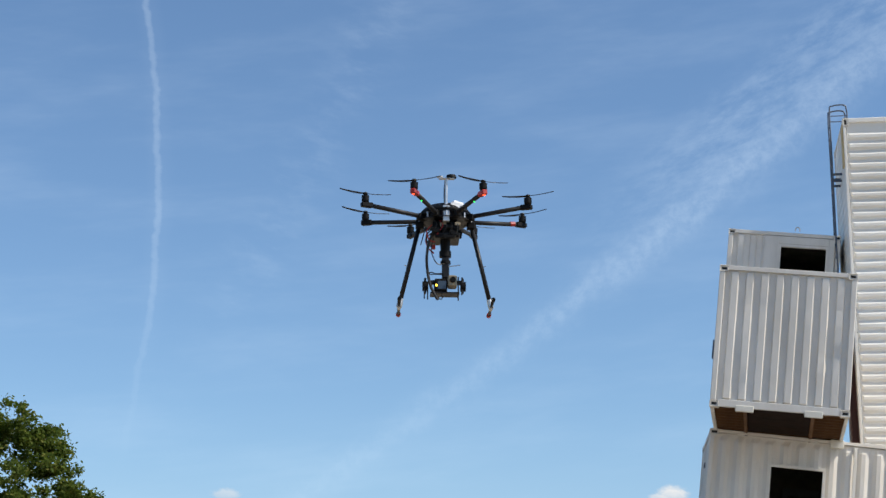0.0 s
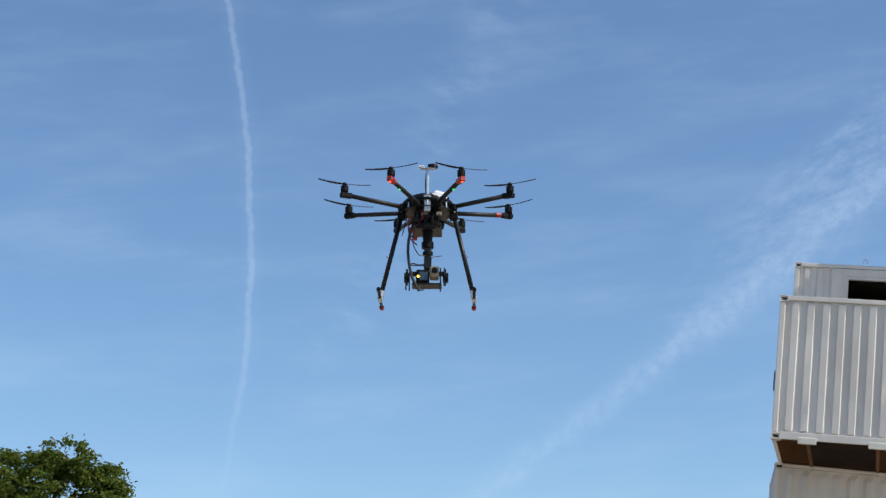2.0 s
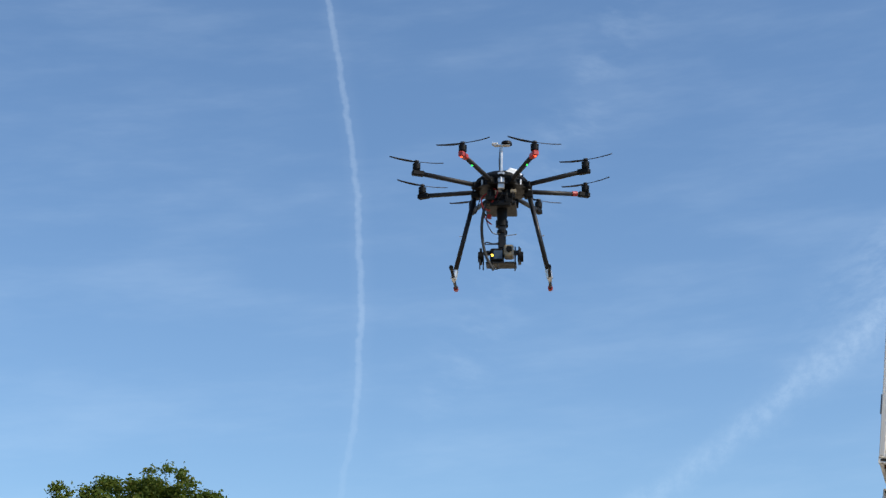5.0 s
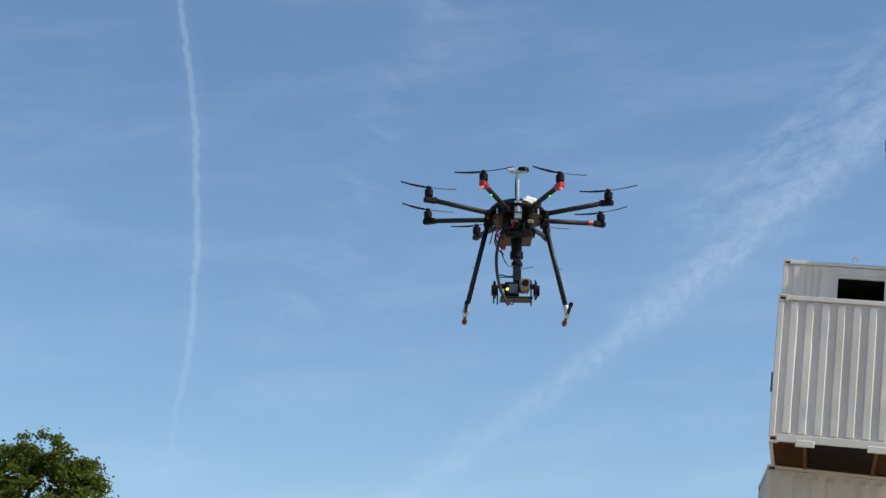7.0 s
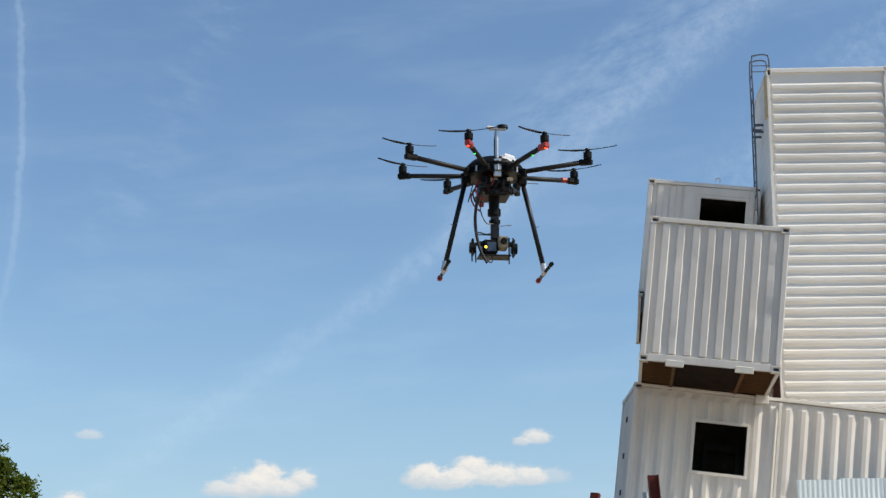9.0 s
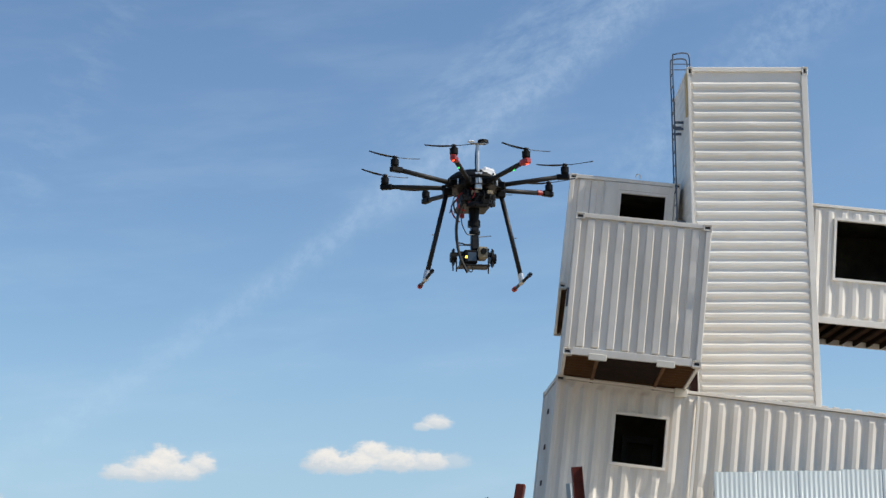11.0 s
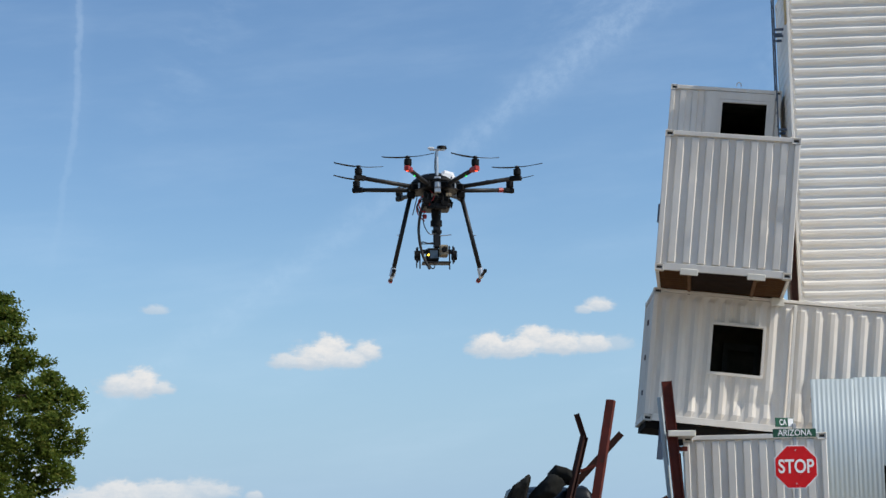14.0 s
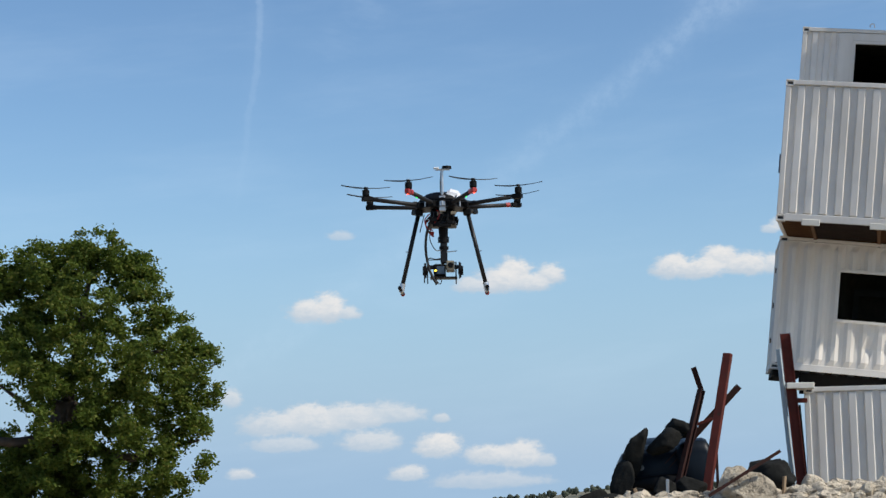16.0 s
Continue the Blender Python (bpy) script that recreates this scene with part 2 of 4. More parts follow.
DARKSTEEL = material("dark_rusted_steel", (0.05, 0.020, 0.016), 0.65, 0, (0.03, 0.018, 0.015), 5.0, 0.6, 0.25, 30, spec=0.12)
BLUEGREY = material("blue_grey_painted_steel", (0.11, 0.14, 0.19), 0.55, 0.2, (0.07, 0.085, 0.11), 4.0)
ZINC = material("galvanised_sheet", (0.42, 0.485, 0.51), 0.45, 0.1, (0.33, 0.39, 0.42), 0.7, 0.4, 0.06, 25, (0.45, 0.44, 0.42), 2.4, 0.74, stretch=(1, 1, 0.25))
SIGNRED = material("red_reflective_sheeting", (0.60, 0.013, 0.018), 0.5, 0, (0.50, 0.010, 0.014), 5.0, 0.4, spec=0.15)
SIGNGREEN = material("green_reflective_sheeting", (0.008, 0.085, 0.042), 0.42, 0, (0.007, 0.07, 0.035), 5.0, 0.4)
SIGNWHITE = material("white_sheeting", (0.82, 0.82, 0.82), 0.45, 0, (0.74, 0.74, 0.74), 5.0, 0.3)
POSTGREY = material("galvanised_post", (0.45, 0.46, 0.47), 0.45, 0.6, (0.33, 0.34, 0.35), 6.0)
DIRT = material("dry_dirt", (0.38, 0.305, 0.21), 0.95, 0, (0.16, 0.13, 0.085), 0.35, 0.6, 0.6, 6.0, (0.12, 0.13, 0.05), 0.9, 0.66)
ROCK_PALE = material("pale_broken_concrete", (0.56, 0.48, 0.36), 0.95, 0, (0.32, 0.27, 0.20), 3.6, 0.7, 1.0, 18, (0.15, 0.125, 0.095), 7.0, 0.56, 0.28, relief=0.06)
ROCK_DARK = material("dark_grey_boulder", (0.022, 0.022, 0.020), 0.95, 0, (0.010, 0.010, 0.009), 2.2, 0.6, 0.8, 10, (0.06, 0.057, 0.05), 5.0, 0.66, relief=0.02, spec=0.08)
CARPAINT = material("dark_blue_green_car_paint", (0.005, 0.009, 0.016), 0.40, 0.0, (0.010, 0.016, 0.022), 1.5, 0.6, 0.2, 4, (0.05, 0.045, 0.04), 7.0, 0.64, spec=0.16)
CARGLASS = material("dusty_car_glass", (0.04, 0.06, 0.09), 0.12, 0.0, (0.06, 0.08, 0.10), 3.0)
CARLAMP = material("dusty_headlamp_glass", (0.10, 0.11, 0.11), 0.25, 0.0)
YELLOWED = material("yellowed_board", (0.62, 0.47, 0.24), 0.8, 0, (0.48, 0.36, 0.19), 4.0, 0.6, 0.2, 30)
WOOD = material("weathered_timber", (0.34, 0.24, 0.14), 0.85, 0, (0.22, 0.15, 0.09), 5.0, 0.6, 0.4, 30, stretch=(1, 1, 0.2))
BARK = material("oak_bark", (0.075, 0.055, 0.04), 0.95, 0, (0.04, 0.03, 0.022), 3.0, 0.6, 0.9, 9.0)
HILL = material("dry_grass_hillside", (0.22, 0.19, 0.13), 0.95, 0, (0.13, 0.13, 0.085), 0.02, 0.6)
FARLEAF = material("far_oak_foliage", (0.055, 0.065, 0.04), 0.9, 0, (0.035, 0.045, 0.03), 0.5)
CARBON = material("matt_carbon_fibre", (0.008, 0.008, 0.009), 0.42, 0.0, (0.014, 0.014, 0.015), 30.0, 0.5, 0.05, 200, spec=0.3)
ARMTUBE = material("satin_carbon_tube", (0.017, 0.0165, 0.0165), 0.5, 0.0, (0.012, 0.012, 0.012), 25.0, 0.5, 0.05, 150, spec=0.3)
BLACKPLASTIC = material("black_plastic", (0.004, 0.004, 0.0043), 0.5, 0.0, (0.008, 0.008, 0.008), 20.0, spec=0.14)
ALU = material("brushed_aluminium", (0.62, 0.62, 0.62), 0.35, 0.85, (0.48, 0.48, 0.48), 30.0)
HOOD = material("white_canopy_plastic", (0.78, 0.78, 0.77), 0.35, 0.0, (0.70, 0.70, 0.69), 10.0)
REDPLASTIC = material("red_plastic", (0.40, 0.025, 0.02), 0.45, 0.0, (0.30, 0.02, 0.016), 15.0)
BRASSY = material("tan_camera_body", (0.30, 0.25, 0.17), 0.45, 0.3, (0.22, 0.18, 0.12), 20.0)
WIRE = material("black_cable", (0.012, 0.012, 0.012), 0.5, 0.0)
WIRERED = material("red_cable", (0.35, 0.02, 0.02), 0.5, 0.0)


def leaf_material():
    m = bpy.data.materials.new("oak_leaves")
    m.use_nodes = True
    ns, ln = m.node_tree.nodes, m.node_tree.links
    b = ns["Principled BSDF"]
    g = ns.new("ShaderNodeNewGeometry")
    r = ns.new("ShaderNodeValToRGB")
    els = r.color_ramp.elements
    els[0].color, els[1].color = (0.050, 0.080, 0.012, 1), (0.165, 0.155, 0.032, 1)
    e = els.new(0.55)
    e.color = (0.085, 0.125, 0.017, 1)
    e = els.new(0.86)
    e.color = (0.125, 0.145, 0.025, 1)
    ln.new(g.outputs["Random Per Island"], r.inputs[0])
    ln.new(r.outputs[0], b.inputs["Base Color"])
    b.inputs["Roughness"].default_value = 0.65
    b.inputs["Specular IOR Level"].default_value = 0.18
    t = ns.new("ShaderNodeBsdfTranslucent")
    t.inputs[0].default_value = (0.14, 0.19, 0.03, 1)
    mx = ns.new("ShaderNodeMixShader")
    mx.inputs[0].default_value = 0.38
    ln.new(b.outputs[0], mx.inputs[1])
    ln.new(t.outputs[0], mx.inputs[2])
    ln.new(mx.outputs[0], ns["Material Output"].inputs[0])
    return m


LEAF = leaf_material()


# ---- building helpers ----
def thing(name, m, label, category, group="", kind=""):
    e = new(name)
    e.empty_display_size = 0.2
    e.matrix_world = m
    return tagged(e, label, category, group, kind)


def part(name, bm, mat, parent=None, label="", smooth=False):
    me = bpy.data.meshes.new(name)
    bmesh.ops.recalc_face_normals(bm, faces=bm.faces)
    if smooth:
        for f in bm.faces:
            f.smooth = True
    bm.to_mesh(me)
    bm.free()
    me.materials.append(mat)
    ob = new(name, me)
    if parent:
        ob.parent = parent
    return tagged(ob, label)


def box(bm, lo, hi, bevel=0.0, m=None):
    lo, hi = Vector(lo), Vector(hi)
    r = bmesh.ops.create_cube(bm, size=1.0, matrix=Matrix.Translation((lo + hi) / 2) @ Matrix.Diagonal((*(hi - lo), 1)))
    vs = r["verts"]
    if bevel:
        es = list({e for v in vs for e in v.link_edges})
        vs = [v for v in bmesh.ops.bevel(bm, geom=es, offset=bevel, segments=1, affect="EDGES")["verts"]]
    if m:
        bmesh.ops.transform(bm, matrix=m, verts=list({v for v in vs}))
    return bm


def bx(lo, hi, bevel=0.0):
    return box(bmesh.new(), lo, hi, bevel)


def tube(bm, a, b, r0, r1=None, n=12, cap=True):
    a, b = Vector(a), Vector(b)
    r1 = r0 if r1 is None else r1
    m = Matrix.Translation((a + b) / 2) @ (b - a).to_track_quat("Z", "Y").to_matrix().to_4x4()
    bmesh.ops.create_cone(bm, cap_ends=cap, segments=n, radius1=r0, radius2=r1, depth=(b - a).length, matrix=m)
    return bm


def tb(a, b, r0, r1=None, n=12):
    return tube(bmesh.new(), a, b, r0, r1, n)


def bend(points, r, n=8, steps=8):
    """A round cable or limb through the points; r: one radius or one for each point."""
    pts = [Vector(p) for p in points]
    rs = r if isinstance(r, (list, tuple)) else [r] * len(pts)
    line = []
    for i in range(len(pts) - 1):
        p0, p1, p2, p3 = pts[max(i - 1, 0)], pts[i], pts[i + 1], pts[min(i + 2, len(pts) - 1)]
        for k in range(steps):
            t = k / steps
            q = 0.5 * ((2 * p1) + (p2 - p0) * t + (2 * p0 - 5 * p1 + 4 * p2 - p3) * t * t + (3 * p1 - p0 - 3 * p2 + p3) * t ** 3)
            line.append((q, rs[i] + (rs[i + 1] - rs[i]) * t))
    line.append((pts[-1], rs[-1]))
    bm = bmesh.new()
    rings = []
    for i, (p, rad) in enumerate(line):
        d = (line[min(i + 1, len(line) - 1)][0] - line[max(i - 1, 0)][0]).normalized()
        u = d.orthogonal().normalized()
        if rings:
            u = (last - d * last.dot(d)).normalized()
        last = u
        v = d.cross(u)
        rings.append([bm.verts.new(p + (u * math.cos(2 * math.pi * k / n) + v * math.sin(2 * math.pi * k / n)) * rad) for k in range(n)])
    for a, b in zip(rings, rings[1:]):
        for k in range(n):
            bm.faces.new((a[k], a[(k + 1) % n], b[(k + 1) % n], b[k]))
    bm.faces.new(rings[0][::-1])
    bm.faces.new(rings[-1])
    return bm


# ---- ground ----
def smooth01(v, a, b):
    t = min(1.0, max(0.0, (v - a) / (b - a)))
    return t * t * (3 - 2 * t)


def ground_z(x, y):
    rise = -0.45 + 1.47 * smooth01(y, 14, 27)
    far = max(0.0, math.hypot(x, y) - 60)
    fall = 24 * smooth01(far, 0, 700) + far * 0.017
    ridge = 0.76 * smooth01(y, 26, 28.6) * (1 - smooth01(y, 29.4, 31.0)) * smooth01(x, -2.6, -0.8) * (1 - 0.3 * smooth01(x, 6, 12))
    ridge += 0.16 * smooth01(y, 27.4, 28.8) * (1 - smooth01(y, 29.4, 30.6)) * smooth01(x, 1.3, 2.4)
    rough = 0.10 * noise.noise((x * 0.35, y * 0.35, 0)) + 0.05 * noise.noise((x * 1.3, y * 1.3, 3))
    rough *= smooth01(math.hypot(x, y), 3, 12) * (1 - smooth01(y, 60, 150))
    return rise + ridge + rough - fall


def ground():
    xs = sorted({*np.round(np.arange(-30, 30.1, 0.6), 2), *np.round(np.arange(-3, 9, 0.3), 2), -4000, -1500, -600, -300, -150, -90, -60, -42, 42, 60, 90, 150, 300, 600, 1500, 4000})
    ys = sorted({*np.round(np.arange(-12, 60, 0.8), 2), *np.round(np.arange(25, 33, 0.3), 2), -4000, -1500, -500, -200, -90, -40, -22, 75, 95, 130, 180, 300, 600, 1500, 4500})
    bm = bmesh.new()
    grid = [[bm.verts.new((x, y, ground_z(x, y))) for x in xs] for y in ys]
    for a, b in zip(grid, grid[1:]):
        for i in range(len(xs) - 1):
            bm.faces.new((a[i], a[i + 1], b[i + 1], b[i]))
    return tagged(part("ground", bm, DIRT, smooth=True), "bare dry dirt ground with a low rubble bank", "ground", kind="structure")


ground()


def far_hill():
    bm = bmesh.new()
    rows = []
    for y, k in ((520, 0.0), (600, 0.6), (680, 1.0), (760, 0.7), (900, 0.0)):
        row = []
        for i in range(90):
            x = -420 + i * 9
            h = 1.0 + 7.8 * smooth01(x, -110, -25) * (1 - 0.4 * smooth01(x, 60, 260)) + 1.1 * noise.noise((x * 0.02, 1.7, 0))
            row.append(bm.verts.new((x, y, -40.0 + (h + 23.5) * k)))
        rows.append(row)
    for a, b in zip(rows, rows[1:]):
        for i in range(89):
            bm.faces.new((a[i], a[i + 1], b[i + 1], b[i]))
    tagged(part("backdrop_hill", bm, HILL, smooth=True), "low dry hill on the horizon", "hill", kind="structure")
    rnd = random.Random(5)
    bm = bmesh.new()
    for i in range(120):
        x = rnd.uniform(-110, 120)
        h = 1.0 + 7.8 * smooth01(x, -110, -25) * (1 - 0.4 * smooth01(x, 60, 260)) + 1.1 * noise.noise((x * 0.02, 1.7, 0))
        y = 680 + rnd.uniform(-30, 6)
        s = rnd.uniform(0.7, 1.9)
        for k in range(4):
            c = Vector((x + rnd.uniform(-s, s), y, -16.6 + h + s * rnd.uniform(0.1, 0.8)))
            r = bmesh.ops.create_icosphere(bm, subdivisions=1, radius=s * rnd.uniform(0.4, 0.8), matrix=Matrix.Translation(c))
            for v in r["verts"]:
                v.co += Vector((rnd.uniform(-1, 1), 0, rnd.uniform(-1, 1))) * s * 0.2
    tagged(part("far_woods", bm, FARLEAF), "scattered oaks along the distant ridge", "trees", kind="stuff")


far_hill()


# ---- shipping containers ----
def corrugated(S, H, place, pitch, depth, hole=None, dents=(), pad=0.05, seed=0, end=0.09, wavy=0.004, slope=0.24):
    """A pressed steel sheet S wide and H high with upright ribs that taper out at their ends. place(s, h, d) gives the point; hole: s0, s1, h0, h1."""
    n = max(1, int((S - 2 * pad) / pitch))
    pitch = (S - 2 * pad) / n
    cols = [(0.0, 0.0), (pad, 0.0)]
    for i in range(n):
        a = pad + i * pitch
        cols += [(a + pitch * k, v) for k, v in ((0.25 - slope / 2, 0.0), (0.25 + slope / 2, 1.0), (0.75 - slope / 2, 1.0), (0.75 + slope / 2, 0.0))]
    cols += [(S - pad, 0.0), (S, 0.0)]
    hs = [0.0, 0.02, end, *np.linspace(end, H - end, 9)[1:-1], H - end, H - 0.02, H]
    if hole:
        for s in hole[:2]:
            for (a, va), (b, vb) in zip(cols, cols[1:]):
                if a < s - 1e-4 and b > s + 1e-4:
                    cols.append((s, va + (vb - va) * (s - a) / (b - a)))
                    break
        cols.sort()
        hs = sorted({*hs, *hole[2:]})
    bm = bmesh.new()
    grid = []
    for h in hs:
        k = 0.0 if h <= 0.021 or h >= H - 0.021 else 1.0
        row = []
        for s, v in cols:
            d = depth * (v * k - 1.0)
            if 0.03 < h < H - 0.03 and 0.02 < s < S - 0.02:
                d += wavy * noise.noise((s * 1.7, h * 1.3, seed)) + wavy * 0.6 * noise.noise((s * 6, h * 2.5, seed + 9))
                for ds, dh, dr, amount in dents:
                    q = ((s - ds) / dr) ** 2 + ((h - dh) / dr) ** 2
                    d -= amount * math.exp(-2 * q) * (1 + 0.8 * noise.noise((s * 9, h * 9, seed)))
            row.append(bm.verts.new(place(s, h, d)))
        grid.append(row)
    for j in range(len(hs) - 1):
        for i in range(len(cols) - 1):
            if hole and hole[0] - 1e-4 <= (cols[i][0] + cols[i + 1][0]) / 2 <= hole[1] + 1e-4 and hole[2] <= (hs[j] + hs[j + 1]) / 2 <= hole[3]:
                continue
            bm.faces.new((grid[j][i], grid[j][i + 1], grid[j + 1][i + 1], grid[j + 1][i]))
    return bm


def thicken(ob, t=0.004):
    md = ob.modifiers.new("thickness", "SOLIDIFY")
    md.thickness, md.offset = t, 0
    return ob


def casting():
    """Cast corner block with hand holes sunk in its faces."""
    bm = bx((-0.089, -0.081, -0.059), (0.089, 0.081, 0.059), 0.008)
    for f in [f for f in bm.faces if f.calc_area() > 0.008]:
        n = f.normal.copy()
        r = bmesh.ops.inset_region(bm, faces=[f], thickness=0.028, depth=0)
        bmesh.ops.translate(bm, vec=-n * 0.035, verts=f.verts[:])
        f.material_index = 1
    me = bpy.data.meshes.new("corner_casting")
    bmesh.ops.recalc_face_normals(bm, faces=bm.faces)
    bm.to_mesh(me)
    bm.free()
    return me


CASTING = casting()
HOLE = material("shadowed_hand_hole", (0.05, 0.045, 0.04), 0.9)


def container(m, L, label, mat=WHITE, pitch=0.278, end_pitch=0.247, depth=0.042, window=None, dents_end=(), dents_side=(), underside=True, seed=0, rail_mat=None, wavy=0.004, margin=0.05, beam_mat=None, rib_end=0.09):
    """A freight container, length along x, width along y, height along z, its corner at the origin. window: wall ('end' or 'side'), s0, s1, h0, h1."""
    W, H = 2.438, 2.591
    c = thing("shipping_container", m, label, "container", "stacked containers")
    rm = rail_mat or mat
    p, r0, r1 = 0.10, 0.14, 0.085  # post, bottom rail, top rail
    me = CASTING.copy()
    me.materials.append(rm)
    me.materials.append(HOLE)
    for x in (0.089, L - 0.089):
        for y in (0.081, W - 0.081):
            for z in (0.059, H - 0.059):
                o = new("corner_casting", me)
                o.parent = c
                o.location = (x, y, z)
    for x in (0.006, L - 0.006 - p):
        for y in (0.006, W - 0.006 - p):
            part("corner_post", bx((x, y, 0.118), (x + p, y + p, H - 0.118), 0.012), rm, c)
    for y in (0.010, W - 0.010 - 0.06):
        part("bottom_rail", bx((0.178, y, 0.012), (L - 0.178, y + 0.06, r0), 0.006), rm, c)
        part("top_rail", bx((0.178, y, H - r1 + 0.02), (L - 0.178, y + 0.06, H - 0.006), 0.006), rm, c)
    for x in (0.010, L - 0.010 - 0.06):
        part("end_sill", bx((x, 0.162, 0.012), (x + 0.06, W - 0.162, r0), 0.006), rm, c)
        part("end_header", bx((x, 0.162, H - r1 + 0.0), (x + 0.06, W - 0.162, H - 0.006), 0.006), rm, c)
    h0 = r0 - 0.01
    hh = H - r1 - h0 + 0.01
    w = window or ("", 0, 0, 0, 0)
    hole = (w[1] - p, w[2] - p, w[3] - h0, w[4] - h0)
    thicken(part("end_wall", corrugated(W - 2 * p, hh, lambda s, h, d: (0.024 - d, W - p - s, h0 + h), end_pitch, depth, hole if w[0] == "end" else None, dents_end, seed=seed, end=0.045, slope=0.095), mat, c))
    thicken(part("end_wall", corrugated(W - 2 * p, hh, lambda s, h, d: (L - 0.024 + d, p + s, h0 + h), end_pitch, depth, seed=seed + 1), mat, c))
    thicken(part("side_wall", corrugated(L - 2 * p, hh, lambda s, h, d: (p + s, 0.024 - d, h0 + h), pitch, depth, hole if w[0] == "side" else None, dents_side, seed=seed + 2, wavy=wavy, pad=margin, end=rib_end), mat, c))
    thicken(part("side_wall", corrugated(L - 2 * p, hh, lambda s, h, d: (L - p - s, W - 0.024 + d, h0 + h), pitch, depth, hole if w[0] == "back" else None, dents_side if w[0] == "back" else (), seed=seed + 3), mat, c))
    thicken(part("roof", corrugated(L - 0.14, W - 0.14, lambda s, h, d: (0.07 + s, 0.07 + h, H - 0.014 + d * 0.5), 0.21, 0.02, seed=seed + 4), mat, c))
    part("floor_boards", bx((0.072, 0.072, r0 - 0.004), (L - 0.072, W - 0.072, r0 + 0.024)), UNDER_DARK, c, "dark plank floor")
    if underside:
        beam = bmesh.new()
        box(beam, (-0.022, 0.072, 0.03), (0.022, W - 0.072, r0 - 0.006))
        first = part("cross_member", beam, beam_mat or UNDER, c, "rusty brown cross member")
        n = int(min(L, 7.0) / 0.30)
        first.location = (0.30, 0, 0)
        for i in range(1, n):
            o = first.copy()
            scene.collection.objects.link(o)
            o.location = (0.30 + 0.30 * i, 0, 0)
    # added dark box whose colour stands in for the shade inside
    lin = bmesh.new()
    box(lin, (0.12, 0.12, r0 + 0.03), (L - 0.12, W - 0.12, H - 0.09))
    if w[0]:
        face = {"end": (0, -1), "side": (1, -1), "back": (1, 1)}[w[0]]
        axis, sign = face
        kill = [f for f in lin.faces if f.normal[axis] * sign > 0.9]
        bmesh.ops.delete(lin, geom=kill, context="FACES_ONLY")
    part("shade_lining", lin, INSIDE, c, "dark box added for the shade inside the container")
    if w[0]:
        s0, s1, a0, a1 = w[1:]
        f, t = 0.055, 0.028
        bm = bmesh.new()
        for q in ((s0 - f, s1 + f, a1, a1 + f), (s0 - f, s1 + f, a0 - f, a0), (s0 - f, s0, a0, a1), (s1, s1 + f, a0, a1)):
            if w[0] == "end":
                box(bm, (-0.006, W - q[1], q[2]), (t + 0.06, W - q[0], q[3]))
            elif w[0] == "side":
                box(bm, (q[0], -0.006, q[2]), (q[1], t + 0.06, q[3]))
            else:
                box(bm, (L - q[1], W - t - 0.06, q[2]), (L - q[0], W + 0.006, q[3]))
        part("window_frame", bm, rm, c, "plain white steel window frame")
    return c


def end_on(x, y, z, roll, turn=0.0):
    """Pose of a container whose end faces -y: lower left front corner at x, y, z; roll: degrees clockwise as seen from the front; turn: clockwise from above."""
    return Matrix.Translation((x, y, z)) @ pose(0, 0, 0, 0, 0, -turn) @ pose(0, 0, 0, 0, roll, 0) @ Matrix(((0, -1, 0, 2.438), (1, 0, 0, 0), (0, 0, 1, 0), (0, 0, 0, 1)))


def long_on(x, y, z, roll):
    return Matrix.Translation((x, y, z)) @ pose(0, 0, 0, 0, roll, 0)


bottom = container(end_on(2.253, 31.30, 1.073, -0.3, 5.0), 6.058, "white corrugated freight container standing upright on the ground", WHITE, end_pitch=0.247, seed=11)
leaning = container(long_on(1.80, 34.80, 4.164, 6.5), 12.192, "long white container tilted to one side, with a cut window", DULLWHITE, pitch=0.285, window=("side", 1.20, 2.17, 1.06, 1.98),
                    wavy=0.005, rib_end=0.13, dents_side=((0.9, 0.5, 0.35, 0.05), (1.7, 0.45, 0.25, 0.08), (2.2, 0.4, 0.25, 0.07), (2.95, 0.55, 0.3, 0.07)), seed=21)
jutting = container(end_on(1.910, 32.20, 6.705, 6.3, 5.2), 12.192, "white container jutting out end-on over the tilted one", GREYWHITE, seed=31,
                    dents_end=((1.75, 1.35, 0.12, 0.06), (1.95, 1.0, 0.25, 0.04), (0.6, 1.7, 0.3, 0.02), (1.2, 0.7, 0.12, 0.03), (0.35, 0.4, 0.15, 0.03), (2.05, 1.7, 0.12, 0.035)))
topmost = container(end_on(2.66, 39.20, 9.313, 6.5, 5.2), 6.058, "white container on top with a square window opening", GREYWHITE, window=("end", 1.16, 2.13, 1.40, 2.26), seed=41,
                    dents_end=((0.5, 2.0, 0.3, 0.03),))
upright = container(Matrix.Translation((5.333, 37.7, 1.70)) @ pose(0, 0, 0, 0, 0, -3.0) @ Matrix(((0, 0, -1, 2.591), (0, 1, 0, 0), (1, 0, 0, 0), (0, 0, 0, 1))), 12.192, "tall white container set on its end like a tower", WHITE, pitch=0.217, underside=False, seed=51, wavy=0.009, margin=0.20, rib_end=0.055)
# cross members use the darkened brown, which paints in the underside's shade
side_box = container(long_on(7.56, 37.80, 8.37, 5.0), 6.058, "white container fixed to the tower, with a large window opening", WHITE, pitch=0.28, window=("side", 0.72, 1.91, 1.0, 2.26), seed=61, beam_mat=TUNNEL)



